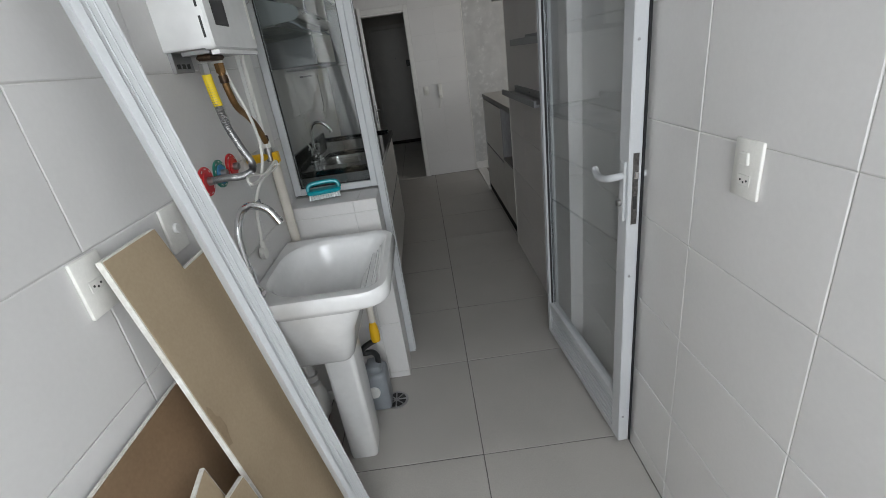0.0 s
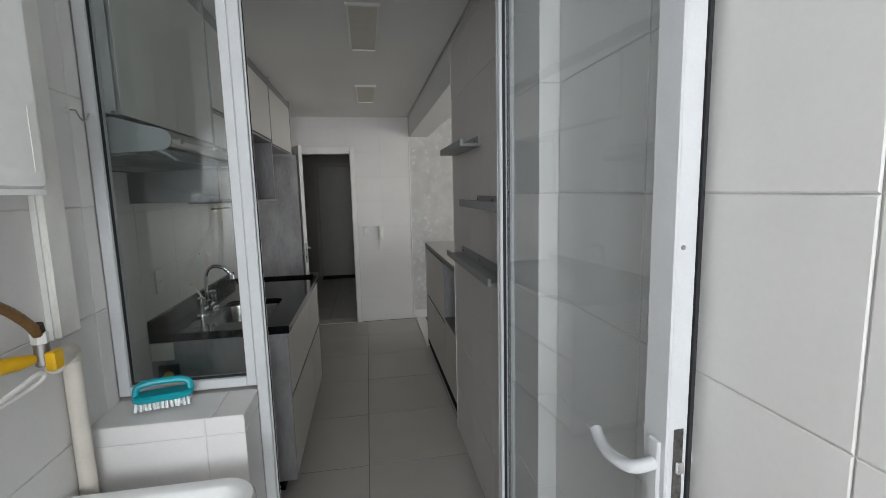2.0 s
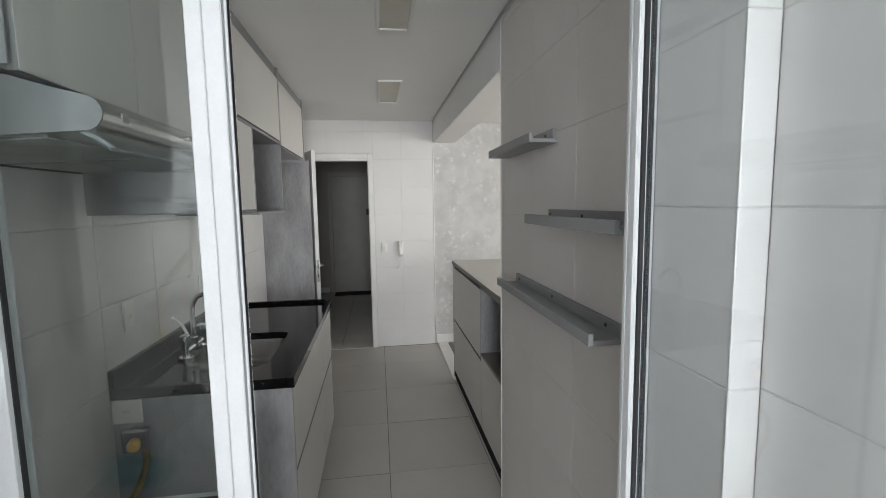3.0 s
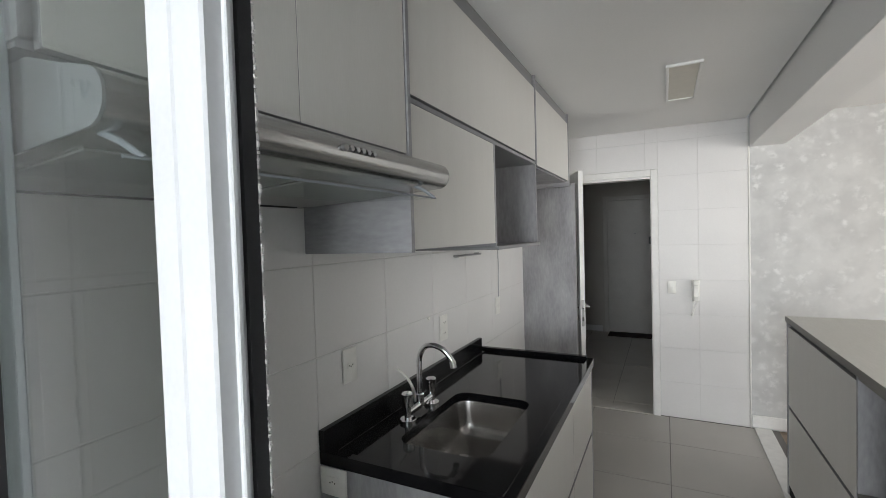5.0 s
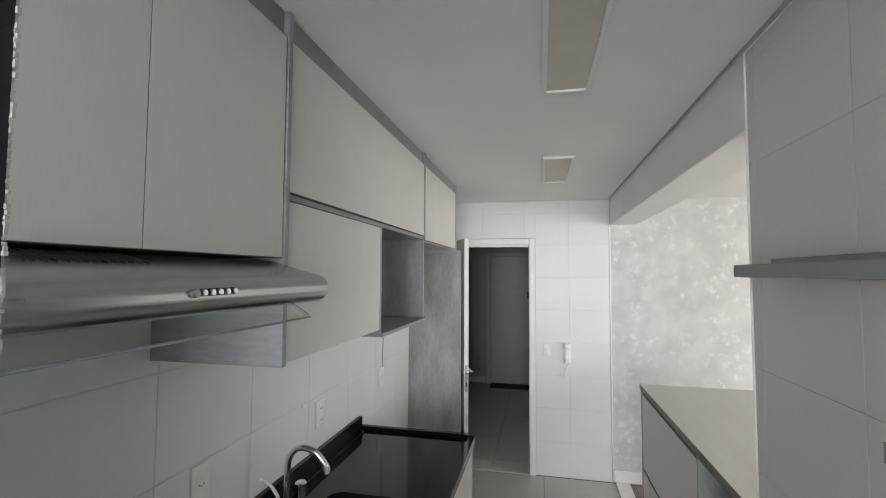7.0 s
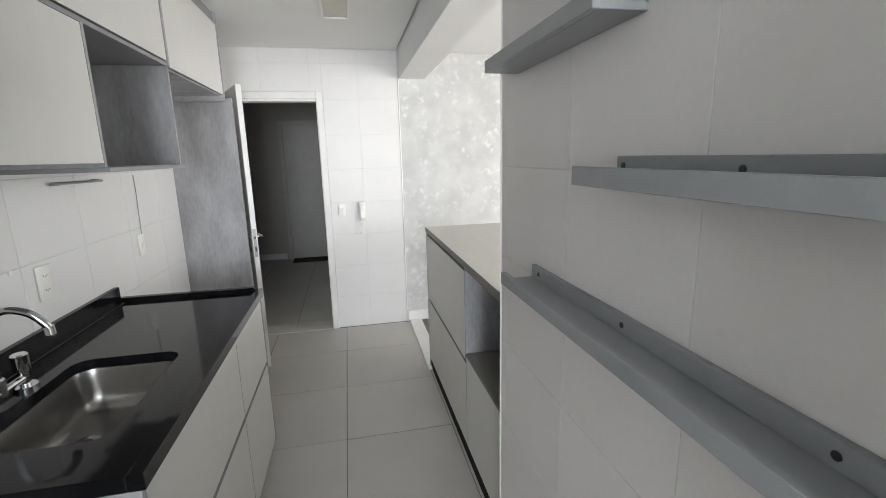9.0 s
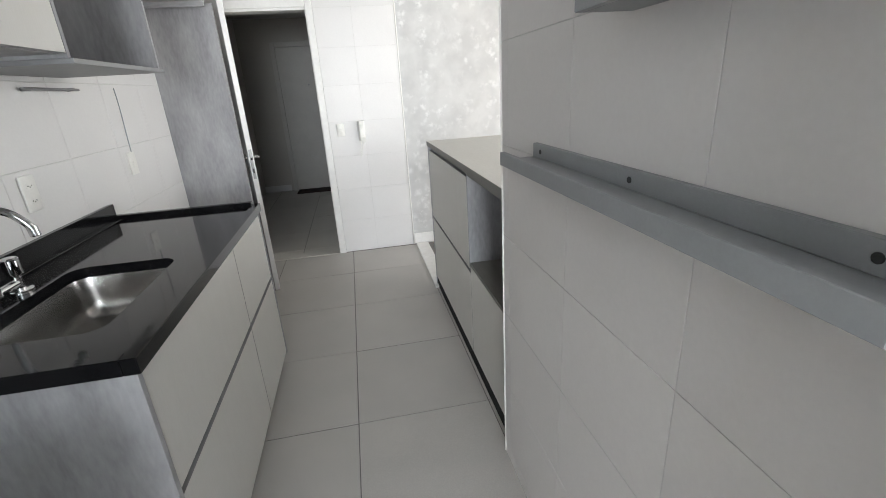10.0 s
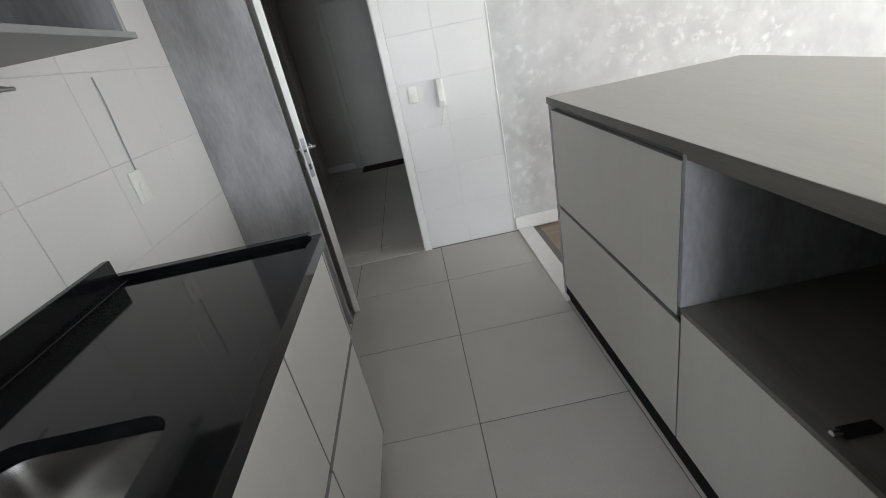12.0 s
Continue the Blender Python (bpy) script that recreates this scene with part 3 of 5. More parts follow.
part("keyhole", bx(0.717, 0.7185, -0.005, 0.005, 0.90, 0.93, 0.0005), SLOT, plate, "dark bolt slot")
for s in (-1, 1):
    part("rose", disc((0.67, s * 0.0175, 1.0), (0, s, 0), 0.024, 0.007, 20), CHROME, door_2, "chrome rose")
    part("lever", tb([(0.67, s * 0.02, 1.0), (0.67, s * 0.055, 1.0), (0.65, s * 0.06, 1.0), (0.555, s * 0.058, 1.0)], 0.008, 10, 5), CHROME, door_2, "chrome lever handle")
    part("escutcheon", disc((0.67, s * 0.0175, 0.915), (0, s, 0), 0.022, 0.006, 20), CHROME, door_2, "chrome key rose")
door_2.matrix_basis = pose(-0.595, 6.180, 0, 0, 0, math.degrees(math.atan2(5.515 - 6.180, -0.322 + 0.595)))

# hall door, mat and a side door
door_3 = structure("door_3", bx(-0.56, 0.22, 9.385, 9.418, 0.005, 2.03, 0.002), HALLDOOR, "closed beige entrance door at the end of the hall", "door")
for dims in ((-0.62, -0.562, 9.375, 9.419, 0, 2.10), (0.222, 0.28, 9.375, 9.419, 0, 2.10), (-0.562, 0.222, 9.375, 9.419, 2.032, 2.10)):
    part("casing", bx(*dims, 0.003), HALLDOOR, door_3)
part("peephole", disc((-0.17, 9.385, 1.52), (0, -1, 0), 0.012, 0.004, 14), DULLMETAL, door_3, "round peephole")
part("lock", bx(0.02, 0.10, 9.36, 9.385, 1.36, 1.47, 0.004), BLACKPLASTIC, door_3, "black electronic lock")
part("handle", bx(0.07, 0.12, 9.345, 9.385, 1.03, 1.05, 0.004), DULLMETAL, door_3, "steel handle")
mat_thing = tagged(mesh_object("door_mat", bx(-0.55, 0.10, 9.08, 9.36, -0.001, 0.014, 0.004), MAT), "dark reddish door mat lying before the entrance door", "mat")
door_4 = structure("door_4", bx(-1.049, -1.03, 8.05, 8.85, 0, 2.05, 0.002), HALLDOOR, "closed side door in the hall", "door")
part("casing", bx(-1.0295, -1.015, 8.851, 8.92, 0, 2.1, 0.002), HALLDOOR, door_4)
part("casing", bx(-1.0295, -1.015, 7.98, 8.049, 0, 2.1, 0.002), HALLDOOR, door_4)


# ---- ceiling lamps ----
def ceiling_lamp(x0, x1, y0, y1):
    lamp = thing("ceiling_lamp", ((x0 + x1) / 2, (y0 + y1) / 2, ZC), "unlit rectangular ceiling lamp with beige diffuser and white frame", "ceiling lamp", "kitchen ceiling lamps")
    bm = bmesh.new()
    w, d = 0.016, 0.014
    box(bm, x0, x0 + w, y0, y1, ZC - d, ZC - 0.0005, 0.002)
    box(bm, x1 - w, x1, y0, y1, ZC - d, ZC - 0.0005, 0.002)
    box(bm, x0 + w, x1 - w, y0, y0 + w, ZC - d, ZC - 0.0005, 0.002)
    box(bm, x0 + w, x1 - w, y1 - w, y1, ZC - d, ZC - 0.0005, 0.002)
    part("frame", bm, CEILING, lamp)
    part("diffuser", bx(x0 + w, x1 - w, y0 + w, y1 - w, ZC - 0.006, ZC - 0.0005), DIFFUSER, lamp, "beige acrylic diffuser")


ceiling_lamp(0.243, 0.410, 3.05, 3.735)
ceiling_lamp(0.250, 0.422, 4.655, 5.345)

# ---- kitchen: upper cabinets ----
XU = -0.375


def front(name, parent, x, side, y0, y1, z0, z1, label):
    """A grey-edged board with a cream face; side: +1 when the face looks towards +x."""
    back, mid = x - side * 0.018, x - side * 0.0014
    d = part(name, bx(min(back, mid), max(back, mid), y0, y1, z0, z1, 0.0008), EDGE, parent, label)
    part("face", bx(min(mid, x), max(mid, x), y0 + 0.001, y1 - 0.001, z0 + 0.001, z1 - 0.001, 0.0004), LAMINATE, d, "cream laminate face")
    return d


def upper_door(parent, y0, y1, z0, z1):
    return front("door", parent, XU, 1, y0 + 0.002, y1 - 0.002, z0 + 0.002, z1 - 0.002, "cream laminate door")


ua = thing("upper_cabinet", (XK, 2.72, 1.80), "cream laminate wall cabinet above the cooker hood", "cabinet", "wall cabinets")
part("body", bx(XK, XU - 0.020, 2.305, 3.10, 1.794, 2.3455), CONCRETE, ua, "grey laminate carcass")
part("side_panel", bx(XK, XU - 0.004, 2.3015, 2.3045, 1.80, 2.42), CONCRETE, ua)
upper_door(ua, 2.318, 2.7116, 1.792, 2.345)
upper_door(ua, 2.7080, 3.098, 1.792, 2.345)
part("top_filler", bx(XK, XU - 0.012, 2.305, 3.10, 2.346, ZC - 0.001), EDGE, ua)
part("fin", bx(XK, XU + 0.004, 3.1005, 3.118, 1.53, ZC - 0.001, 0.001), CONCRETE_FLAT, ua, "grey laminate dividing panel")

ub = thing("upper_cabinet", (XK, 3.77, 1.53), "cream laminate wall cabinet with grey open niche", "cabinet", "wall cabinets")
part("body", bx(XK, XU - 0.020, 3.12, 4.43, 1.953, 2.3455), CONCRETE, ub, "grey laminate carcass")
part("body", bx(XK, XU - 0.020, 3.12, 3.772, 1.535, 1.945), CONCRETE, ub, "grey laminate carcass")
upper_door(ub, 3.120, 4.430, 1.957, 2.345)
upper_door(ub, 3.120, 3.774, 1.535, 1.938)
part("rail", bx(XK, XU - 0.003, 3.12, 4.43, 1.9385, 1.9525), EDGE, ub)
part("niche_side", bx(XK, XU, 3.775, 3.790, 1.525, 1.938, 0.001), CONCRETE, ub)
part("niche_side", bx(XK, XU, 4.418, 4.4325, 1.525, 1.938, 0.001), CONCRETE, ub)
part("niche_bottom", bx(XK, XU + 0.012, 3.775, 4.445, 1.510, 1.5245, 0.001), EDGE, ub)
part("niche_back", bx(XK + 0.001, XK + 0.012, 3.7905, 4.4175, 1.525, 1.938), CONCRETE, ub)
part("top_filler", bx(XK, XU - 0.012, 3.12, 4.43, 2.346, ZC - 0.001), EDGE, ub)
part("fin", bx(XK, XU + 0.004, 4.433, 4.448, 1.94, ZC - 0.001, 0.001), CONCRETE_FLAT, ub, "grey laminate dividing panel")
rail = thing("wall_rail", (XK, 4.31, 1.465), "slim steel hanging rail on the tiled wall", "rail")
part("bar", tb([(XK + 0.028, 4.145, 1.466), (XK + 0.028, 4.475, 1.463)], 0.0055, 10), DULLMETAL, rail, "slim steel bar")
for y in (4.17, 4.45):
    part("bracket", tb([(XK, y, 1.465), (XK + 0.028, y, 1.465)], 0.007, 10), DULLMETAL, rail)

uc = thing("upper_cabinet", (XK, 4.9, 1.93), "cream laminate wall cabinet over the refrigerator space", "cabinet", "wall cabinets")
part("body", bx(XK, XU - 0.020, 4.449, 5.33, 1.945, 2.3455), CONCRETE, uc, "grey laminate carcass")
part("bottom", bx(XK, XU - 0.018, 4.449, 5.412, 1.930, 1.9445), CONCRETE_FLAT, uc)
upper_door(uc, 4.452, 5.330, 1.935, 2.345)
part("top_filler", bx(XK, XU - 0.012, 4.449, 5.33, 2.346, ZC - 0.001), EDGE, uc)
part("fin", bx(XK, XU + 0.004, 5.331, 5.347, 1.9, ZC - 0.001, 0.001), CONCRETE_FLAT, uc, "grey laminate end panel")

tall = thing("refrigerator_surround", (XK, 5.43, 0), "tall grey weathered laminate panel closing the refrigerator space", "panel")
part("panel", bx(XK, -0.3515, 5.414, 5.44, 0, 1.929, 0.001), CONCRETE, tall)
part("edge_band", bx(-0.3513, -0.350, 5.4145, 5.4395, 0, 1.929), EDGE, tall)

# ---- cooker hood ----
hood = thing("cooker_hood", (XK, 2.70, 1.65), "brushed steel cooker hood with glass visor under the cabinet", "cooker hood")
H0, H1 = 2.318, 3.088


def hood_profile(y):
    pts = [(XK, y, 1.786), (-0.395, y, 1.786), (-0.318, y, 1.764)]
    for k in range(7):
        a = radians(75 - k * 25)
        pts.append((-0.279 + 0.031 * math.cos(a), y, 1.7235 + 0.031 * math.sin(a)))
    pts += [(-0.300, y, 1.6915), (-0.50, y, 1.678), (XK, y, 1.668)]
    return pts


part("canopy", loft(bmesh.new(), [hood_profile(H0), hood_profile(H1)], True, True), STEEL, hood, "rounded brushed steel canopy")
part("end_cap", loft(bmesh.new(), [hood_profile(H0 - 0.004), hood_profile(H0 - 0.0005)], True, True), HOODCAP, hood, "grey plastic end cap")
part("button_strip", bx(-0.2505, -0.2478, 2.690, 2.766, 1.7225, 1.7345, 0.001), BLACKPLASTIC, hood, "narrow black button strip")
for k in range(6):
    y = 2.676 + k * 0.0165
    part("button", disc((-0.2492, y, 1.728), (1, 0, 0.1), 0.0052 if k else 0.0066, 0.008, 14), CHROME if k else DULLMETAL, hood, "round push button")
part("filter", loft(bmesh.new(), [[(-0.69, y, 1.670), (-0.50, y, 1.6775), (-0.36, y, 1.687), (-0.36, y, 1.684), (-0.50, y, 1.6745), (-0.69, y, 1.667)] for y in (H0 + 0.03, 2.69)], True, True), UNDERSIDE, hood, "flat grey grease filter")
part("filter", loft(bmesh.new(), [[(-0.69, y, 1.670), (-0.50, y, 1.6775), (-0.36, y, 1.687), (-0.36, y, 1.684), (-0.50, y, 1.6745), (-0.69, y, 1.667)] for y in (2.71, H1 - 0.03)], True, True), UNDERSIDE, hood, "flat grey grease filter")
part("rear_slot", bx(-0.728, -0.715, H0 + 0.02, H1 - 0.05, 1.6655, 1.6695), SLOT, hood, "dark slot along the rear edge")
visor = part("visor", loft(bmesh.new(), [[(-0.50, y, 1.672), (-0.252, y, 1.6655), (-0.252, y, 1.6615), (-0.50, y, 1.668)] for y in (H0 + 0.012, H1 - 0.075)], True, True), VISORGLASS, hood, "thin green tinted glass visor")
visor.visible_shadow = False
part("visor_edge", tb([(-0.2505, H0 + 0.012, 1.6635), (-0.2505, H1 - 0.075, 1.6635)], 0.0022, 8), PVCGREY, hood, "steel edge of the visor")
for y in (H0 + 0.035, H1 - 0.078):
    part("visor_arm", tb([(-0.295, y - 0.02, 1.694), (-0.275, y - 0.012, 1.684), (-0.253, y, 1.665)], 0.004, 8), PVCGREY, hood, "grey visor arm")
for k in range(14):
    y = 2.51 + k * 0.013
    part("vent", tb([(-0.392, y, 1.7855), (-0.345, y + 0.016, 1.772)], 0.0024, 6), BLACKPLASTIC, hood, "dark slanted vent slot")
part("badge", bx(-0.2492, -0.2478, H0 + 0.06, H0 + 0.083, 1.718, 1.735), DULLMETAL, hood, "small grey maker's mark")
part("badge", bx(-0.2492, -0.2478, H0 + 0.09, H0 + 0.145, 1.724, 1.731), DULLMETAL, hood, "small grey maker's mark")

# ---- base cabinet with granite top and sink ----
YA, YE, XF = 3.145, 4.49, -0.12
base = thing("base_cabinet", (XK, (YA + YE) / 2, 0), "cream drawer cabinet with grey laminate sides under the black worktop", "cabinet")
part("side_panel", bx(XK, XF + 0.002, YA - 0.012, YA + 0.006, 0.07, 0.862, 0.001), CONCRETE, base, "grey weathered laminate end panel")
part("side_panel", bx(XK, XF + 0.002, YE - 0.016, YE, 0.07, 0.862, 0.001), CONCRETE, base, "grey weathered laminate end panel")
part("carcass", bx(XK, XF - 0.024, YA + 0.0065, YE - 0.0165, 0.075, 0.712), EDGE, base)
part("toe_kick", bx(XK, -0.19, YA + 0.02, YE - 0.02, 0.0, 0.0745), DARKTOE, base, "black kickboard")
for y0, y1 in ((YA + 0.009, 3.960), (3.967, YE - 0.018)):
    for z0, z1 in ((0.082, 0.505), (0.525, 0.852)):
        front("drawer_front", base, XF, 1, y0, y1, z0, z1, "cream laminate drawer front")
part("grip_rail", bx(XF - 0.0235, XF - 0.012, YA + 0.0065, YE - 0.0165, 0.5085, 0.5235), EDGE, base, "grey grip rail")
part("socket_plate", bx(-0.745, -0.645, YA - 0.022, YA - 0.0125, 0.775, 0.862, 0.003), PLASTIC, base, "ivory socket plate")
insert = part("socket_insert", bx(-0.717, -0.673, YA - 0.0245, YA - 0.0222, 0.800, 0.838, 0.001), PLASTIC, base, "white socket insert")
for dx, dz in ((-0.009, 0.0), (0.009, 0.0), (0.0, 0.004)):
    part("hole", disc((-0.695 + dx, YA - 0.0246, 0.819 + dz), (0, -1, 0), 0.0024, 0.0006, 10, False), SLOT, insert)

top = thing("worktop", (XK, (YA + YE) / 2, 0.865), "polished black granite worktop with raised rim and backsplash", "worktop")
YG0, YG1 = 3.128, 4.505
SX0, SX1, SY0, SY1 = -0.572, -0.250, 3.292, 3.806
hole = lambda z, g=0.0: rrect(SX0 - g, SX1 + g, SY0 - g, SY1 + g, 0.055 + g, z)
edge_loop = lambda z: rrect(XK, XF - 0.022, YG0 + 0.032, YG1 - 0.03, 0.0015, z)
bm = bmesh.new()
loft(bm, [hole(0.897), edge_loop(0.897), edge_loop(0.864), hole(0.864), hole(0.897)])
bmesh.ops.remove_doubles(bm, verts=bm.verts, dist=0.0001)
part("slab", bm, GRANITE, top)
part("rim", bx(XF - 0.0218, XF + 0.012, YG0, YG1, 0.864, 0.904, 0.002), GRANITE, top)
part("rim", bx(XK, XF - 0.022, YG0, YG0 + 0.0318, 0.864, 0.904, 0.002), GRANITE, top)
part("rim", bx(XK, XF - 0.022, YG1 - 0.0298, YG1, 0.864, 0.917, 0.002), GRANITE, top)
part("backsplash", bx(XK, XK + 0.022, YG0, 4.474, 0.9045, 0.972, 0.0015), GRANITE, top)
part("rim", bx(XK, XK + 0.05, YG0 + 0.0325, YG1 - 0.0305, 0.8972, 0.9042, 0.002), GRANITE, top)

sink = thing("sink", ((SX0 + SX1) / 2, (SY0 + SY1) / 2, 0.86), "stainless steel sink bowl set under the granite", "sink")
bm = bmesh.new()
loft(bm, [rrect(SX0 + g0, SX1 - g0, SY0 + g0, SY1 - g0, max(0.02, 0.06 - g0 * 0.2), z) for g0, z in ((-0.006, 0.8632), (0.0, 0.862), (0.003, 0.845), (0.006, 0.82), (0.010, 0.79), (0.014, 0.768), (0.020, 0.751), (0.030, 0.738), (0.043, 0.730), (0.060, 0.7255), (0.085, 0.723), (0.12, 0.722))], False, True)
part("bowl", bm, SINKSTEEL, sink)
drain = part("strainer", disc((-0.462, 3.572, 0.7225), (0, 0, 1), 0.042, 0.006, 24), CHROME, sink, "round chrome strainer")
part("strainer_hole", disc((-0.462, 3.572, 0.7288), (0, 0, 1), 0.021, 0.002, 20, False), SLOT, drain)

tap = thing("kitchen_tap", (-0.615, 3.540, 0.904), "chrome two handle kitchen tap with swan neck", "tap")
for y in (3.447, 3.632):
    part("base_ring", disc((-0.615, y, 0.8975), (0, 0, 1), 0.030, 0.012, 24), CHROME, tap)
    part("post", disc((-0.615, y, 0.905), (0, 0, 1), 0.013, 0.055, 16), CHROME, tap)
    knob = part("knob", disc((-0.615, y, 0.955), (0, 0, 1), 0.021, 0.05, 24), CHROME, tap, "round chrome knob")
part("bridge", tb([(-0.615, 3.447, 0.930), (-0.615, 3.632, 0.930)], 0.011, 14), CHROME, tap)
part("collar", disc((-0.615, 3.540, 0.922), (0, 0, 1), 0.016, 0.05, 16), CHROME, tap)
part("spout", tb([(-0.615, 3.540, 0.95), (-0.615, 3.540, 1.07), (-0.610, 3.541, 1.12), (-0.588, 3.544, 1.153), (-0.555, 3.548, 1.160), (-0.515, 3.552, 1.145), (-0.485, 3.555, 1.112), (-0.478, 3.556, 1.095)], 0.0105, 14, 6), CHROME, tap, "swan neck spout")
part("aerator", disc((-0.4795, 3.5565, 1.104), (0.12, -0.02, -1), 0.0125, 0.026, 16), CHROME, tap)
part("white_spout", tb([(-0.668, 3.467, 1.078), (-0.662, 3.485, 1.066), (-0.652, 3.511, 1.035), (-0.640, 3.530, 0.99), (-0.632, 3.536, 0.94)], [0.0045] * 16 + [0.0058] * 17, 12, 8), PLASTIC, tap, "slim white hose behind the tap")


# ---- wall plates ----
def wall_plate(name, label, category, m, w, h, modules):
    """A plate in the x-z plane of m, standing out towards -y; modules: (kind, height)."""
    t = thing(name, m.translation, label, category)
    t.matrix_basis = m

    def add(n, bm, material, label=""):
        ob = mesh_object(n, bm, material)
        ob.parent = t
        if label:
            tagged(ob, label)
        return ob

    add("plate", bx(-w / 2, w / 2, -0.009, -0.0005, -h / 2, h / 2, 0.004, seg=2), PLASTIC, "ivory plastic plate")
    for kind, z in modules:
        if kind == "switch":
            add("rocker", bx(-0.013, 0.013, -0.016, -0.0092, z - 0.013, z + 0.013, 0.002, pose(0, 0, 0, 4)), PLASTIC, "white rocker")
        elif kind == "blank":
            add("insert", disc((0, -0.0092, z), (0, -1, 0), 0.012, 0.008, 20), PVCWHITE, "round grey-white outlet stub")
        else:
            add("socket", bx(-0.018, 0.018, -0.0105, -0.0092, z - 0.011, z + 0.011, 0.001), PLASTIC, "socket insert")
            for dx, dz in ((-0.009, 0), (0.009, 0), (0, -0.004)):
                add("hole", disc((dx, -0.0106, z + dz), (0, -1, 0), 0.0024, 0.0006, 10, False), SLOT)
    return t


EAST, WEST = 270, 90
wall_plate("light_switch", "ivory plate with rocker switch and socket on the tiled wall", "switch", pose(XR, 1.076, 1.203, 0, 0, EAST), 0.078, 0.118, (("switch", 0.024), ("socket", -0.022)))
wall_plate("power_socket", "ivory socket plate on the tiled laundry wall", "socket", pose(XL, 0.985, 1.19, 0, 0, WEST), 0.075, 0.112, (("socket", 0.0),))
wall_plate("power_socket", "ivory plate behind the leaning boards", "socket", pose(XL, 1.275, 1.19, 0, 0, WEST), 0.075, 0.112, (("blank", 0.0),))
wall_plate("power_socket", "ivory socket plate above the worktop", "socket", pose(XK, 3.287, 1.137, 0, 0, WEST), 0.072, 0.118, (("socket", 0.0),))
wall_plate("power_socket", "ivory double socket plate above the worktop", "socket", pose(XK, 4.018, 1.122, 0, 0, WEST), 0.078, 0.125, (("socket", 0.026), ("socket", -0.026)))
wall_plate("power_socket", "ivory plate near the tall grey panel", "socket", pose(XK, 4.81, 1.11, 0, 0, WEST), 0.075, 0.112, (("switch", 0.0),))
wall_plate("light_switch", "white switch plate beside the intercom", "switch", pose(0.281, YB, 1.09, 0, 0, 0), 0.062, 0.104, (("switch", 0.0),))
tagged(mesh_object("wall_screw", disc((XK, 3.87, 1.195), (1, 0, 0), 0.008, 0.006, 12), PLASTIC), "small plastic wall plug above the worktop", "wall plug")

phone = thing("intercom_phone", (0.452, YB, 1.07), "white wall intercom handset with coiled cord", "intercom")
part("backplate", bx(0.426, 0.482, YB - 0.022, YB - 0.0005, 0.985, 1.155, 0.006, seg=2), PLASTIC, phone)
part("handset", loft(bmesh.new(), [rrect(0.434, 0.474, YB - y1, YB - y0, 0.008, z) for z, y0, y1 in ((0.99, 0.023, 0.045), (1.02, 0.023, 0.058), (1.04, 0.027, 0.05), (1.10, 0.027, 0.05), (1.12, 0.023, 0.058), (1.152, 0.023, 0.045))], True, True), PLASTIC, phone, "white handset")
helix = [(0.444 - 0.03 * math.sin(math.pi * k / 60) + 0.022 * (k / 60) + 0.004 * math.cos(k * 1.5), YB - 0.02 + 0.004 * math.sin(k * 1.5), 0.99 - 0.13 * math.sin(math.pi * k / 60)) for k in range(61)]
part("cord", tb(helix, 0.0028, 6), PLASTIC, phone, "white coiled cord")


cable = thing("wall_cable", (XK, 4.83, 1.15), "thin white cable running down the tiles to the switch plate", "cable")
part("wire", tb([(XK + 0.004, 4.838, 1.475), (XK + 0.0045, 4.840, 1.38), (XK + 0.004, 4.832, 1.25), (XK + 0.004, 4.828, 1.16)], 0.0024, 8, 4), PVCGREY, cable)

# ---- east wall ledges ----
def ledge(y0, y1, z, screws, label):
    s = thing("picture_ledge", (XR, (y0 + y1) / 2, z), label, "shelf", "wall ledges")
    part("base", bx(XR - 0.085, XR - 0.0005, y0, y1, z, z + 0.014, 0.0012), SHELFGREY, s)
    part("front_lip", bx(XR - 0.0985, XR - 0.0852, y0, y1, z, z + 0.032, 0.0012), SHELFGREY, s)
    part("back_lip", bx(XR - 0.0135, XR - 0.0005, y0 + 0.01, y1 - 0.004, z + 0.0142, z + 0.048, 0.0012), SHELFGREY, s)
    for y in screws:
        part("screw", disc((XR - 0.0135, y, z + 0.031), (-1, 0, 0), 0.0055, 0.0015, 12), SLOT, s, "countersunk screw")
    return s


ledge(2.885, 3.44, 1.752, (2.96, 3.36), "short grey lacquered picture ledge on the tiled wall")
ledge(2.33, 2.932, 1.480, (2.42, 2.665, 2.908), "grey lacquered picture ledge on the tiled wall")
ledge(2.44, 3.30, 1.196, (2.515, 2.885, 3.25), "long grey lacquered picture ledge on the tiled wall")

# ---- peninsula ----
PX, PY0, PY1 = 0.862, 3.60, 5.245
pen = thing("peninsula_cabinet", (1.2, (PY0 + PY1) / 2, 0), "cream drawer cabinet with grey open niche beside the partition", "cabinet")
part("side_panel", bx(PX - 0.004, 1.55, PY1 - 0.018, PY1, 0.0, 1.0165, 0.001), CONCRETE, pen, "grey laminate end panel")
part("side_panel", bx(PX - 0.004, 1.55, PY0 - 0.015, PY0, 0.0, 1.0165, 0.001), CONCRETE, pen)
part("toe_kick", bx(PX + 0.002, 1.53, PY0, PY1 - 0.0182, 0.0, 0.066), DARKTOE, pen, "black kickboard")
part("carcass", bx(PX + 0.022, 1.53, 4.205, PY1 - 0.0182, 0.0665, 1.0), EDGE, pen)
part("carcass", bx(PX + 0.022, 1.53, PY0, 4.19, 0.0665, 0.56), EDGE, pen)
front("drawer_front", pen, PX, -1, 4.208, PY1 - 0.02, 0.538, 0.993, "cream laminate drawer front")
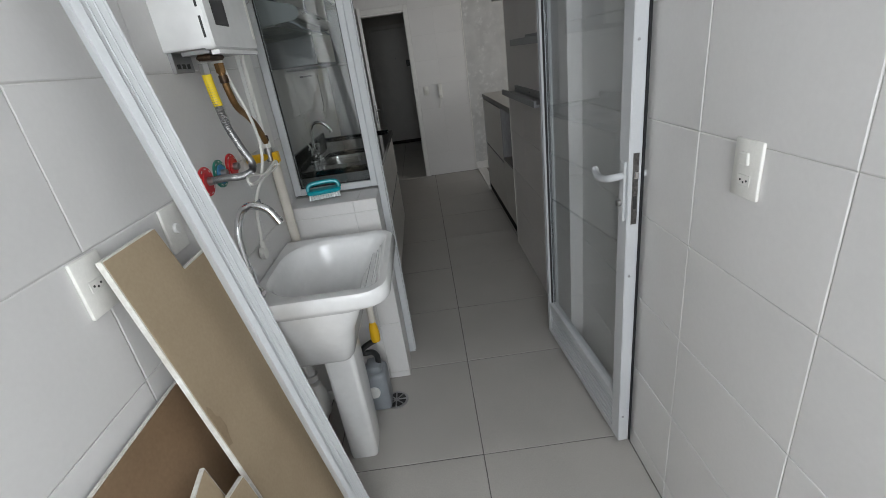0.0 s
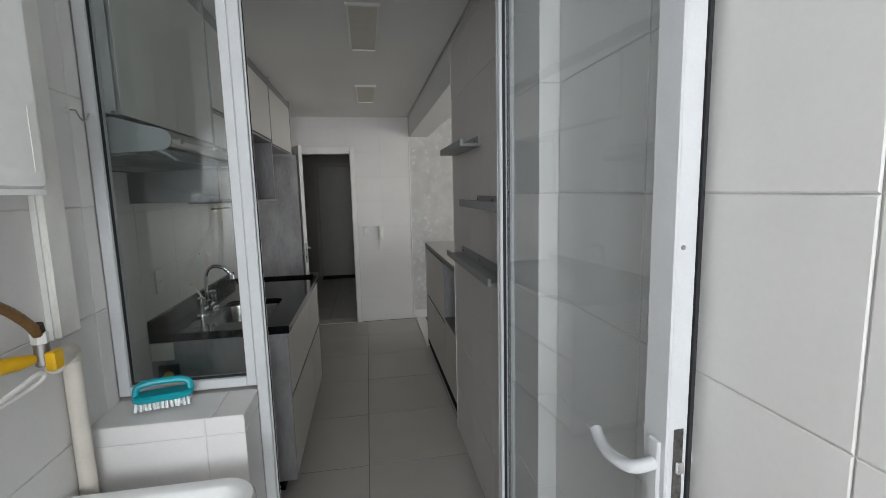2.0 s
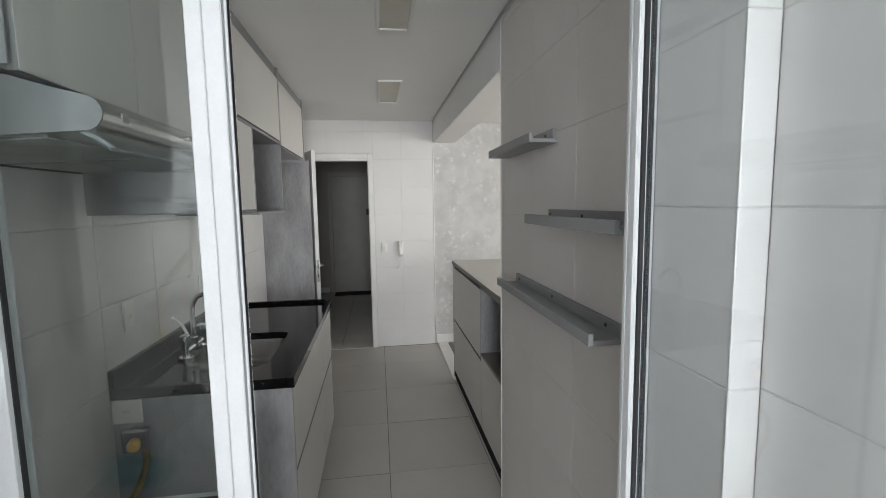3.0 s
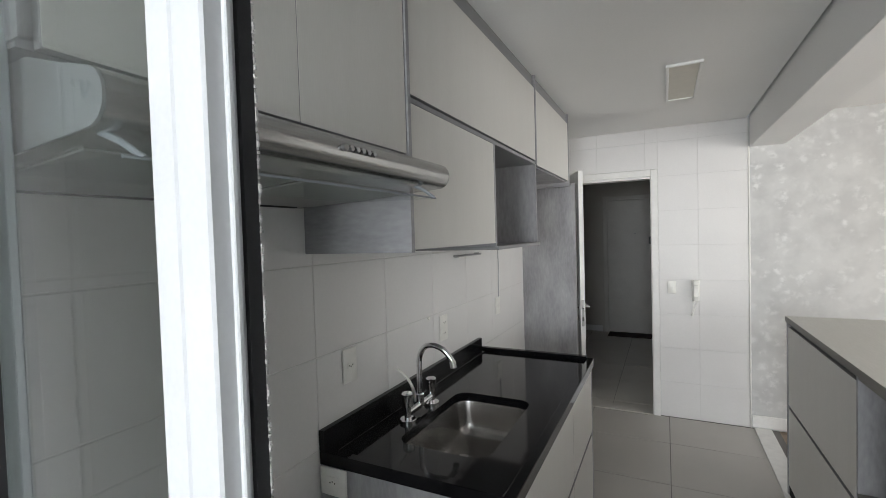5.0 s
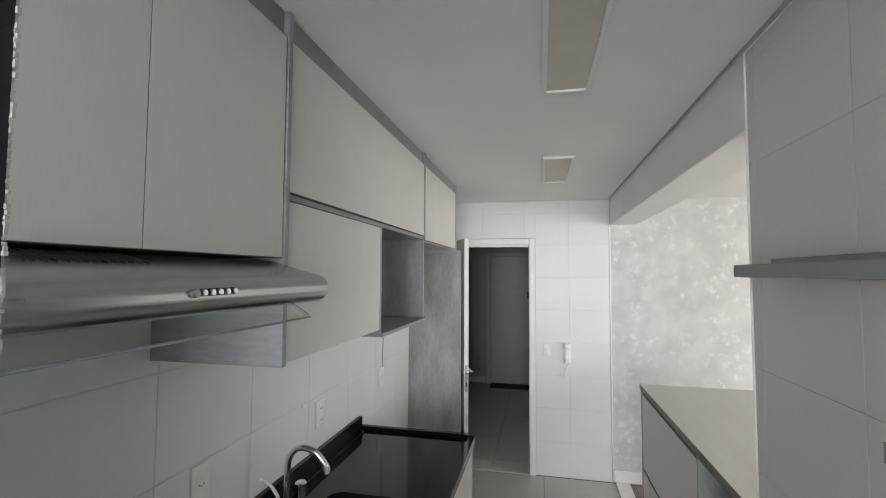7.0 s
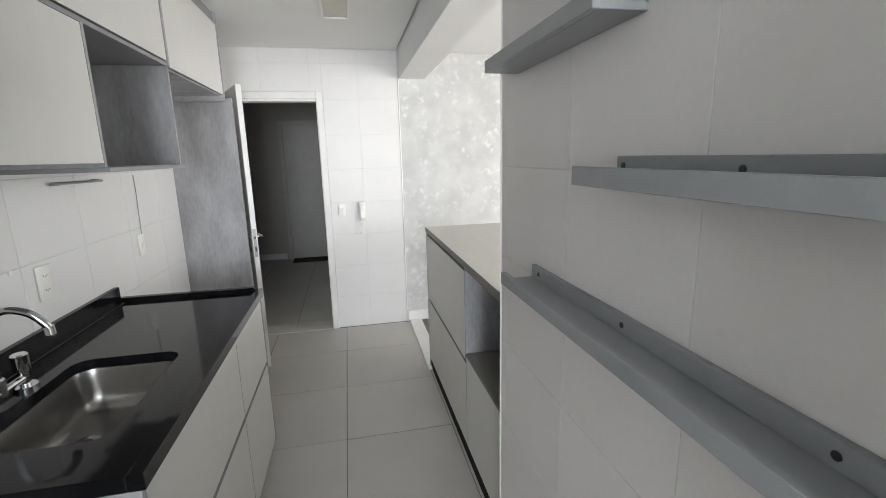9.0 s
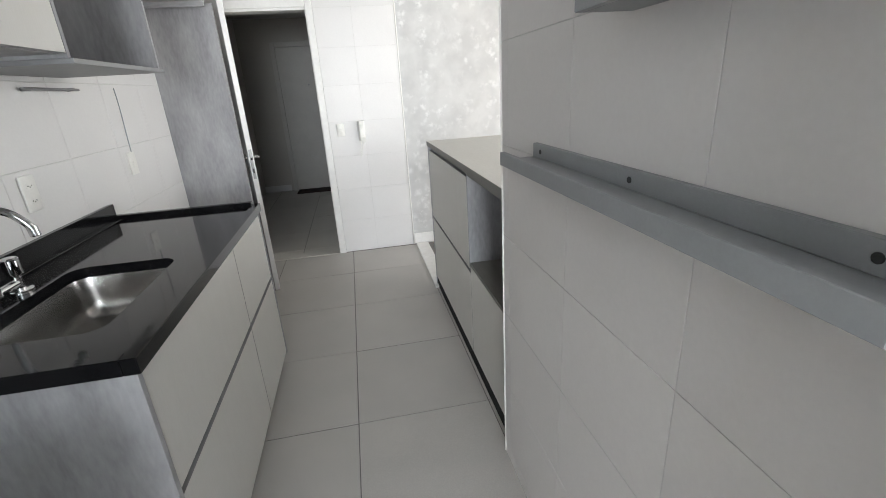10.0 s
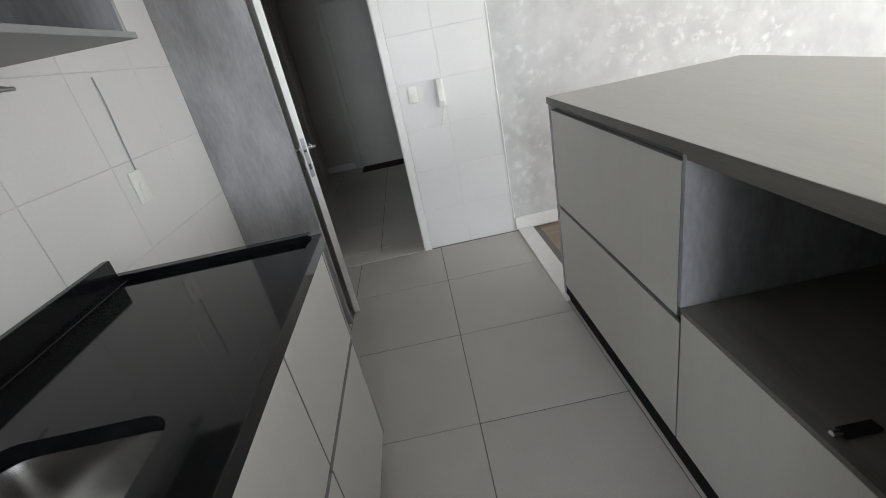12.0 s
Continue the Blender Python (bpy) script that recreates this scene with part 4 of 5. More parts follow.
front("drawer_front", pen, PX, -1, 4.193, PY1 - 0.02, 0.069, 0.520, "cream laminate drawer front")
front("drawer_front", pen, PX, -1, PY0 + 0.003, 4.186, 0.069, 0.558, "cream laminate drawer front")
part("niche_side", bx(PX, 1.50, 4.190, 4.2045, 0.575, 1.0165, 0.001), CONCRETE, pen)
# niche floor and top carry the niche's shade in their colour
part("niche_floor", bx(PX, 1.50, PY0 + 0.0005, 4.19, 0.560, 0.5745, 0.001), TAUPE_SHADED, pen, "taupe niche floor with shade in its colour")
part("niche_back", bx(1.50, 1.515, PY0 + 0.0005, 4.2045, 0.56, 1.0165), CONCRETE, pen)
part("niche_top", bx(PX + 0.001, 1.50, PY0 + 0.0005, 4.19, 1.000, 1.0165, 0.001), TAUPE_SHADED, pen, "taupe laminate niche top with shade in its colour")
latch = part("cable_gland", bx(0.893, 0.965, 3.718, 3.744, 0.575, 0.584, 0.002), BLACKPLASTIC, pen, "small black metal catch on the niche floor")
part("pin", disc((0.893, 3.730, 0.582), (-1, 0, 0.1), 0.007, 0.020, 12), CHROME, latch)
ptop = thing("breakfast_counter", (1.3, 4.4, 1.017), "taupe wood grain laminate worktop of the peninsula with shade-coloured edges", "worktop")
part("board", bx(PX - 0.0045, 1.765, PY0 - 0.0145, 5.2605, 1.017, 1.048, 0.0012), TAUPE, ptop)
# edges turned from the window light, darkened by colour
part("edge_band", bx(PX - 0.006, PX - 0.0047, PY0 - 0.0145, 5.2605, 1.017, 1.0475), TAUPE_SHADED, ptop, "taupe edge band with shade in its colour")
part("edge_band", bx(PX - 0.006, 1.765, 5.2607, 5.262, 1.017, 1.0475), TAUPE_SHADED, ptop, "taupe edge band with shade in its colour")
structure("trim_peninsula_filler", bx(0.84, 1.53, 3.5835, 3.5842, 0, 1.0), EDGE, "thin filler strip", "trim")

# ---- laundry ----
tub = thing("laundry_tub", (-0.25, 1.70, 0), "white ceramic laundry tub with washboard on a pedestal", "laundry tub")


def tub_loop(x0, x1, y0, y1, rw, re, bow, z, n=7):
    """Outline with its own radius at the wall side and the free side, the free side bowed outward."""
    pts = []
    for cx, cy, r, start in ((x1 - re, y1 - re, re, 0), (x0 + rw, y1 - rw, rw, 90), (x0 + rw, y0 + rw, rw, 180), (x1 - re, y0 + re, re, 270)):
        for k in range(n + 1):
            a = radians(start + 90 * k / n)
            x, y = cx + r * math.cos(a), cy + r * math.sin(a)
            f = (y - (y0 + y1) / 2) / ((y1 - y0) / 2)
            pts.append((x + bow * (1 - f * f) * max(0, (x - (x0 + x1) / 2) / ((x1 - x0) / 2)), y, z))
    return pts


bm = bmesh.new()
loft(bm, [tub_loop(*v) for v in (
    (-0.395, -0.182, 1.565, 1.85, 0.03, 0.03, 0.0, 0.53), (-0.408, -0.162, 1.535, 1.89, 0.04, 0.04, 0.0, 0.56), (-0.42, -0.125, 1.472, 1.93, 0.04, 0.045, 0.0, 0.70), (-0.426, -0.082, 1.452, 1.955, 0.03, 0.045, 0.0, 0.79),
    (-0.434, 0.000, 1.432, 1.975, 0.012, 0.07, 0.024, 0.808), (-0.436, 0.004, 1.427, 1.98, 0.012, 0.075, 0.025, 0.818), (-0.436, 0.003, 1.428, 1.979, 0.012, 0.075, 0.025, 0.853), (-0.433, -0.002, 1.433, 1.974, 0.012, 0.07, 0.024, 0.861),
    (-0.408, -0.018, 1.468, 1.946, 0.165, 0.05, 0.018, 0.8615), (-0.403, -0.024, 1.475, 1.939, 0.16, 0.05, 0.016, 0.857), (-0.396, -0.034, 1.485, 1.931, 0.155, 0.045, 0.012, 0.84), (-0.378, -0.139, 1.515, 1.905, 0.14, 0.03, 0.0, 0.70), (-0.365, -0.168, 1.535, 1.885, 0.12, 0.03, 0.0, 0.635), (-0.33, -0.20, 1.58, 1.85, 0.06, 0.03, 0.0, 0.615))], True, True)
part("bowl", bm, CERAMIC, tub)
RIDGE = [0.001, 0.003, 0.005] + [0.0068] * 11 + [0.005, 0.003, 0.001]
for k in range(7):
    f = (k + 0.7) / 7.6
    x, z, b = -0.034 - 0.105 * f, 0.840 - 0.14 * f, 0.012 * (1 - f)
    part("washboard_ridge", tb([(x - 0.001, 1.535, z), (x + b * 0.7, 1.60, z), (x + b, 1.71, z), (x + b * 0.7, 1.82, z), (x - 0.001, 1.885, z)], RIDGE, 8, 4), CERAMIC, tub)
part("pedestal", loft(bmesh.new(), [rrect(a, b, c, d, 0.02, z, 4) for a, b, c, d, z in ((-0.296, -0.186, 1.615, 1.76, 0.0), (-0.298, -0.184, 1.612, 1.76, 0.02), (-0.301, -0.183, 1.610, 1.78, 0.54))], True, True), CERAMIC, tub, "tapered white pedestal")

ltap = thing("laundry_tap", (-0.402, 1.535, 0.862), "chrome swan neck laundry tap on the tub", "tap")
part("base_ring", disc((-0.402, 1.500, 0.861), (0, 0, 1), 0.027, 0.010, 24), CHROME, ltap)
part("body", loft(bmesh.new(), [[(-0.402 + r * math.cos(a * 0.3927), 1.500 + r * math.sin(a * 0.3927), z) for a in range(16)] for r, z in ((0.021, 0.8705), (0.019, 0.885), (0.0165, 0.91), (0.0165, 0.945), (0.013, 0.957))], True, True), CHROME, ltap)
part("lever", tb([(-0.402, 1.497, 0.905), (-0.375, 1.470, 0.903), (-0.352, 1.448, 0.900)], [0.013, 0.011, 0.009], 12), CHROME, ltap, "small chrome lever")
part("collar", disc((-0.402, 1.500, 0.955), (0, 0, 1), 0.0155, 0.018, 16), CHROME, ltap)
part("spout", tb([(-0.402, 1.500, 0.97), (-0.406, 1.512, 1.05), (-0.398, 1.525, 1.10), (-0.376, 1.530, 1.140), (-0.342, 1.530, 1.152), (-0.302, 1.529, 1.135), (-0.280, 1.528, 1.098)], 0.0122, 16, 6), CHROME, ltap, "swan neck spout")
part("aerator", disc((-0.283, 1.528, 1.104), (0.45, -0.02, -0.9), 0.0132, 0.020, 16), CHROME, ltap)

heater = thing("water_heater", (XL, 1.69, 1.56), "white wall-hung gas water heater", "water heater")
HX, HY0, HY1, HZ0, HZ1 = -0.305, 1.52, 1.865, 1.582, 2.16
bm = bmesh.new()
loft(bm, [rrect(HY0 + 0.001, HY1 - 0.004, HZ0, HZ1, 0.008, x) for x in (0, 1)], True, True)
for v in bm.verts:
    v.co = Vector((XL + 0.001 if v.co.z < 0.5 else HX - 0.028, v.co.x, v.co.y))
part("case", bm, ENAMEL, heater)
bm = bmesh.new()
loft(bm, [rrect(HY0 - 0.002 + g, HY1 - g, HZ0 - 0.004 + g, HZ1 - g, 0.012, x) for g, x in ((0.0, HX - 0.0275), (0.0, HX - 0.006), (0.005, HX))], True, True)
for v in bm.verts:
    v.co = Vector((v.co.z, v.co.x, v.co.y))
cover = part("cover", bm, ENAMEL, heater, "white front cover")
part("display", bx(HX, HX + 0.002, 1.565, 1.655, 1.635, 1.79, 0.0008), BLACKPLASTIC, cover, "dark control panel")
part("label", bx(HX, HX + 0.0008, 1.58, 1.68, 1.84, 1.98), PLASTIC, cover, "pale sticker with small print")
for k in range(6):
    part("print_line", bx(HX + 0.0009, HX + 0.0013, 1.588, 1.65 + 0.004 * (k % 3), 1.86 + k * 0.018, 1.866 + k * 0.018), SLOT, cover)
part("reflector_strip", bx(HX, HX + 0.0008, 1.835, 1.855, 1.61, 1.73), PLASTIC, cover)
for z in (1.605, 1.675, 1.745):
    part("side_vent", bx(HX - 0.0195, HX - 0.0135, HY0 - 0.003, HY0 - 0.0015, z, z + 0.05, 0.0005), SLOT, heater, "grey vent slot")
part("bottom_plate", bx(XL + 0.03, HX - 0.03, HY0 + 0.03, HY1 - 0.03, HZ0 - 0.012, HZ0 - 0.0005, 0.001), DULLMETAL, heater, "bare metal bottom plate")
part("bottom_flange", bx(HX - 0.026, HX - 0.004, HY0 + 0.03, HY1 - 0.002, HZ0 - 0.016, HZ0 - 0.0045, 0.001), ENAMEL, heater, "folded bottom flange")
part("bracket", bx(XL + 0.0005, XL + 0.012, HY0 + 0.015, HY0 + 0.12, HZ0 - 0.05, HZ0 + 0.02, 0.001), DULLMETAL, heater, "perforated metal bracket")
for k in range(3):
    part("bracket_hole", bx(XL + 0.012, XL + 0.0135, HY0 + 0.026 + k * 0.028, HY0 + 0.042 + k * 0.028, HZ0 - 0.04, HZ0 - 0.028), SLOT, heater)
part("manifold", bx(-0.378, -0.338, 1.550, 1.650, HZ0 - 0.028, HZ0 - 0.0125, 0.006), OLDBRONZE, heater, "dark bronze connection block")
for y in (1.532, 1.635):
    part("nut", disc((-0.355, y, HZ0 - 0.035), (0, 0, -1), 0.014, 0.026, 6, False), DULLMETAL if y < 1.6 else BRASS, heater, "threaded pipe nut")

hose = thing("steel_hose", (-0.355, 1.555, 1.50), "corrugated steel water hose with yellow label", "hose")
hp = smooth_path([(-0.355, 1.532, 1.535), (-0.354, 1.538, 1.46), (-0.350, 1.552, 1.38), (-0.345, 1.590, 1.31), (-0.343, 1.626, 1.262), (-0.350, 1.622, 1.236), (-0.370, 1.580, 1.233), (-0.395, 1.54, 1.242), (-0.425, 1.508, 1.245)], 26)
part("pipe", tube(bmesh.new(), hp, 0.0105, 10, 0.10), DULLMETAL, hose, "ribbed steel pipe")
part("label", tb([(-0.355, 1.533, 1.520), (-0.3545, 1.537, 1.475), (-0.353, 1.542, 1.438)], 0.0118, 14, 4), BRIGHTYELLOW, hose, "yellow paper label")

ghose = thing("gas_hose", (-0.355, 1.635, 1.50), "brown flexible gas hose to the valve", "hose")
part("hose", tube(bmesh.new(), smooth_path([(-0.355, 1.635, 1.535), (-0.354, 1.640, 1.48), (-0.352, 1.665, 1.425), (-0.355, 1.73, 1.392), (-0.362, 1.80, 1.355), (-0.37, 1.86, 1.31), (-0.374, 1.888, 1.278)], 10), 0.0098, 12, 0.03), BRASS, ghose)
part("collar", disc((-0.3548, 1.637, 1.515), (0, 0.06, -1), 0.0125, 0.022, 14), OLDBRONZE, ghose, "dark crimped collar")
part("collar", disc((-0.3735, 1.882, 1.305), (0, 0.2, -1), 0.0125, 0.02, 14), OLDBRONZE, ghose, "dark crimped collar")
part("nut", disc((-0.375, 1.89, 1.285), (0, 0, -1), 0.0155, 0.022, 6, False), PVCWHITE, ghose)

valve = thing("gas_valve", (-0.378, 1.895, 1.22), "gas valve with yellow handles on an ivory pipe", "valve")
part("body", disc((-0.376, 1.893, 1.263), (0, 0, -1), 0.014, 0.05, 16), DULLMETAL, valve)
part("handle", tb([(-0.386, 1.882, 1.232), (-0.398, 1.855, 1.234), (-0.420, 1.815, 1.238), (-0.423, 1.808, 1.2385)], [0.010, 0.0155, 0.0155, 0.012], 14), YELLOW, valve, "yellow round valve handle")
part("tab", bx(-0.362, -0.343, 1.872, 1.905, 1.205, 1.246, 0.004), YELLOW, valve, "yellow valve tab")
part("riser", tb([(-0.372, 1.915, 1.205), (-0.385, 1.965, 1.207), (-0.405, 2.025, 1.20), (-0.415, 2.042, 1.175), (-0.418, 2.045, 1.13), (-0.418, 2.045, 0.36)], 0.0195, 16, 5), PVC, valve, "ivory vertical pipe")
casing = thing("pipe_casing", (XL, 2.046, 1.232), "white plastic pipe casing rising along the laundry tiles", "pipe casing")
part("base", bx(XL + 0.0005, XL + 0.014, 2.010, 2.083, 1.232, ZC - 0.001, 0.001), PVCWHITE, casing)
part("cover", bx(XL + 0.0145, XL + 0.030, 2.008, 2.085, 1.234, ZC - 0.001, 0.004), PLASTIC, casing, "white clip-on casing cover")

for y, inner, outer, word in ((1.508, RED, RED, "red"), (1.605, BLUE, GREEN, "green and blue"), (1.70, RED, RED, "red")):
    f = thing("wall_flange", (XL, y, 1.245), f"round {word} plastic flange around a wall pipe", "pipe flange", "wall flanges")
    part("ring", disc((XL, y, 1.245), (1, 0, 0), 0.042, 0.006, 28), outer, f)
    part("ring_inner", disc((XL + 0.006, y, 1.243), (1, 0, 0), 0.029, 0.003, 24), inner, f)
    for k in range(9):
        a = 0.7 * k
        part("print_mark", bx(-0.0045, 0.0045, -0.0013, 0.0013, 0, 0.0006, m=Matrix.Translation((XL + 0.0062, y + 0.0355 * math.cos(a), 1.245 + 0.0355 * math.sin(a))) @ Matrix.Rotation(a, 4, "X") @ Matrix.Rotation(radians(90), 4, "Y")), PVCWHITE, f, "small white printed mark")
    part("stub", disc((XL + 0.006, y, 1.245), (1, 0, 0), 0.012, 0.02, 14), DULLMETAL, f, "steel pipe stub")

cord = thing("appliance_cable", (XL, 1.66, 0.95), "white cord with plug tied in a loop below the heater", "cord")
part("cable", tb([(-0.36, 1.660, 1.565), (-0.350, 1.675, 1.48), (-0.338, 1.710, 1.38), (-0.338, 1.724, 1.29), (-0.345, 1.70, 1.226), (-0.340, 1.64, 1.204), (-0.328, 1.540, 1.214), (-0.330, 1.528, 1.236), (-0.345, 1.62, 1.226), (-0.340, 1.70, 1.208), (-0.335, 1.812, 1.224), (-0.340, 1.818, 1.204), (-0.350, 1.70, 1.193), (-0.375, 1.675, 1.15), (-0.40, 1.688, 1.08), (-0.418, 1.698, 0.975)], 0.0048, 8, 8), PLASTIC, cord)
part("tie", disc((-0.383, 1.681, 1.13), (0, 0, -1), 0.009, 0.02, 10), PVCGREY, cord, "grey cable tie")
part("plug", disc((-0.415, 1.70, 0.935), (-1, 0, 0), 0.022, 0.018, 20), PLASTIC, cord, "round white plug")
part("plug_neck", disc((-0.419, 1.70, 0.945), (0, 0, 1), 0.009, 0.035, 12), PLASTIC, cord)

hook = thing("wall_hook", (XL, 2.185, 1.775), "small steel hook screwed into the tile", "hook")
part("plug", disc((XL, 2.185, 1.783), (1, 0, 0), 0.006, 0.010, 10), PLASTIC, hook)
part("wire", tb([(XL + 0.008, 2.185, 1.783), (XL + 0.022, 2.187, 1.782), (XL + 0.028, 2.189, 1.765), (XL + 0.036, 2.191, 1.757), (XL + 0.046, 2.192, 1.766), (XL + 0.048, 2.192, 1.776)], 0.0022, 8, 4), DULLMETAL, hook)

# under the tub
trap = thing("drain_trap", (-0.375, 1.76, 0), "white plastic drain trap under the tub", "drain trap")
part("elbow", tb([(-0.315, 1.80, 0.505), (-0.345, 1.77, 0.47), (-0.390, 1.735, 0.455), (-0.405, 1.73, 0.42), (-0.405, 1.73, 0.37)], 0.021, 14, 5), PVCWHITE, trap)
part("collar", disc((-0.405, 1.73, 0.37), (0, 0, -1), 0.029, 0.03, 18), PVCWHITE, trap)
part("cup", tb([(-0.390, 1.715, 0.33), (-0.385, 1.71, 0.29), (-0.385, 1.71, 0.20), (-0.385, 1.71, 0.18)], [0.022, 0.034, 0.034, 0.026], 18), PVCWHITE, trap)
part("outlet", tb([(-0.375, 1.72, 0.25), (-0.345, 1.78, 0.21), (-0.355, 1.84, 0.12), (-0.355, 1.85, 0.0)], 0.02, 12, 5), PVCWHITE, trap)
meter = thing("grey_meter_housing", (-0.185, 1.92, 0), "grey plastic gas fitting with dark hose on the floor", "gas fitting")
part("housing", bx(-0.245, -0.135, 1.865, 1.985, 0.0, 0.21, 0.022, seg=3), PVCGREY, meter)
part("shoulder", bx(-0.225, -0.15, 1.88, 1.97, 0.2, 0.245, 0.018, seg=2), PVCGREY, meter)
part("dial", disc((-0.20, 1.865, 0.12), (0, -1, 0), 0.028, 0.012, 20), PVCWHITE, meter, "white round cap")
part("elbow", tb([(-0.165, 1.925, 0.235), (-0.165, 1.925, 0.275), (-0.18, 1.915, 0.305), (-0.215, 1.90, 0.315), (-0.21, 1.895, 0.345), (-0.175, 1.90, 0.365), (-0.15, 1.90, 0.375)], 0.013, 12, 5), BLACKPLASTIC, meter, "dark bent hose")
part("cap", tb([(-0.147, 1.90, 0.375), (-0.147, 1.90, 0.40), (-0.147, 1.90, 0.445), (-0.147, 1.90, 0.47)], [0.02, 0.022, 0.019, 0.013], 14), YELLOW, meter, "yellow valve cap")
part("pipe", tb([(-0.147, 1.905, 0.46), (-0.147, 1.91, 0.62), (-0.15, 1.93, 0.70)], 0.015, 12), PVC, meter, "ivory pipe")
grate = thing("floor_drain", (-0.12, 1.93, 0), "round steel floor drain grate", "floor drain")
part("ring", disc((-0.12, 1.93, -0.0015), (0, 0, 1), 0.058, 0.004, 28), DULLMETAL, grate)
part("well", disc((-0.12, 1.93, 0.0025), (0, 0, 1), 0.047, 0.0008, 24, False), SLOT, grate, "dark slots")
part("hub", disc((-0.12, 1.93, 0.0034), (0, 0, 1), 0.012, 0.002, 16), DULLMETAL, grate)
for k in range(8):
    a = 2 * math.pi * k / 8
    part("spoke", tb([(-0.12 + 0.012 * math.cos(a), 1.93 + 0.012 * math.sin(a), 0.004), (-0.12 + 0.047 * math.cos(a), 1.93 + 0.047 * math.sin(a), 0.004)], 0.0035, 6), DULLMETAL, grate)

# brush on the sill
brush = thing("scrubbing_brush", (-0.28, 2.185, 0.974), "teal scrubbing brush with white bristles on the sill", "brush")
TURNB = pose(-0.285, 2.182, 0.9745, 0, 0, 12)
bm = bmesh.new()
loft(bm, [[TURNB @ Vector(p) for p in rrect(-0.075 + g, 0.075 - g, -0.032 + g, 0.032 - g, 0.028 - g, z)] for g, z in ((0.004, 0.022), (0.0, 0.027), (0.0, 0.034), (0.006, 0.040))], True, True)
part("back", bm, TEAL, brush)
part("handle", tb([TURNB @ Vector(p) for p in ((-0.066, 0.0, 0.036), (-0.064, 0.004, 0.056), (-0.045, 0.006, 0.066), (0.0, 0.008, 0.068), (0.045, 0.006, 0.066), (0.064, 0.004, 0.056), (0.068, 0.0, 0.036))], 0.0095, 10, 5), TEAL, brush, "teal loop handle")
bm = bmesh.new()
for i in range(13):
    for j in range(5):
        c = TURNB @ Vector((-0.062 + i * 0.0103, -0.022 + j * 0.011, 0.0))
        tube(bm, [c + Vector((random.uniform(-0.003, 0.003), random.uniform(-0.003, 0.003), 0.0006)), c + Vector((0, 0, 0.024))], [0.0052, 0.004], 5)
tufts = part("bristles", bm, BRISTLE, brush, "dense white bristle tufts")
tagged(tufts, kind="stuff")


# leaning boards and profile
def plank(name, label, corners_yz, foot, head, thick, face_material, category, group=""):
    """A board leaning on the west wall: outline in y and height along the slope, from foot x to head x."""
    length = max(h for _, h in corners_yz)
    lean = math.asin((foot - head) / length)
    t = thing(name, (foot, corners_yz[0][0], 0.0), label, category, group)

    def put(y, h, d):
        return (foot - h * math.sin(lean) + d * math.cos(lean), y, 0.001 + h * math.cos(lean) + d * math.sin(lean))

    bm = bmesh.new()
    loft(bm, [[put(y, h, 0) for y, h in corners_yz], [put(y, h, thick) for y, h in corners_yz]], True, True)
    part("core", bm, BOARDEDGE, t, "chipped pale board edge")
    cy = sum(y for y, _ in corners_yz) / len(corners_yz)
    ch = sum(h for _, h in corners_yz) / len(corners_yz)
    inset = [(y + (0.003 if y < cy else -0.003), h + (0.003 if h < ch else -0.003)) for y, h in corners_yz]
    bm = bmesh.new()
    loft(bm, [[put(y, h, thick + 0.0002) for y, h in inset], [put(y, h, thick + 0.0014) for y, h in inset]], True, True)
    part("face", bm, face_material, t, "brown board face")
    return t


big_board = plank("fibreboard_sheet", "large brown fibreboard panel with a notched corner leaning on the tiles", [(0.985, 0.0), (1.42, 0.0), (1.42, 1.135), (1.172, 1.135), (1.155, 1.245), (0.985, 1.245)], -0.215, -0.418, 0.012, BROWNBOARD, "board", "leaning boards")
bm = bmesh.new()
for d in (0.0136, 0.0139):
    ring_verts(bm, [(-0.215 - h * 0.163 + d * 0.987, y, 0.001 + h * 0.987 + d * 0.163) for y, h in ((0.990, 0.770), (0.990, 0.872), (0.998, 0.880), (1.005, 0.868), (1.006, 0.846), (1.015, 0.836), (1.017, 0.806), (1.010, 0.790), (1.003, 0.764))])
bm.verts.ensure_lookup_table()
n = len(bm.verts) // 2
bm.faces.new(bm.verts[n:])
for k in range(n):
    bm.faces.new((bm.verts[k], bm.verts[(k + 1) % n], bm.verts[n + (k + 1) % n], bm.verts[n + k]))
part("stain", bm, STAIN, big_board, "darker damp stain at the edge")
plank("fibreboard_sheet", "darker brown fibreboard panel leaning below the sockets", [(0.55, 0.0), (1.12, 0.0), (1.12, 0.925), (0.55, 0.925)], -0.27, -0.425, 0.008, BROWNDARK, "board", "leaning boards")
plank("fibreboard_offcut", "small brown board offcut leaning in front of the panels", [(0.78, 0.0), (0.915, 0.0), (0.915, 0.80), (0.78, 0.77)], -0.20, -0.352, 0.010, BROWNBOARD, "board", "leaning boards")
plank("fibreboard_offcut", "small pale board offcut leaning in front of the panels", [(0.86, 0.0), (0.955, 0.0), (0.955, 0.72), (0.86, 0.74)], -0.175, -0.315, 0.010, BROWNBOARD, "board", "leaning boards")

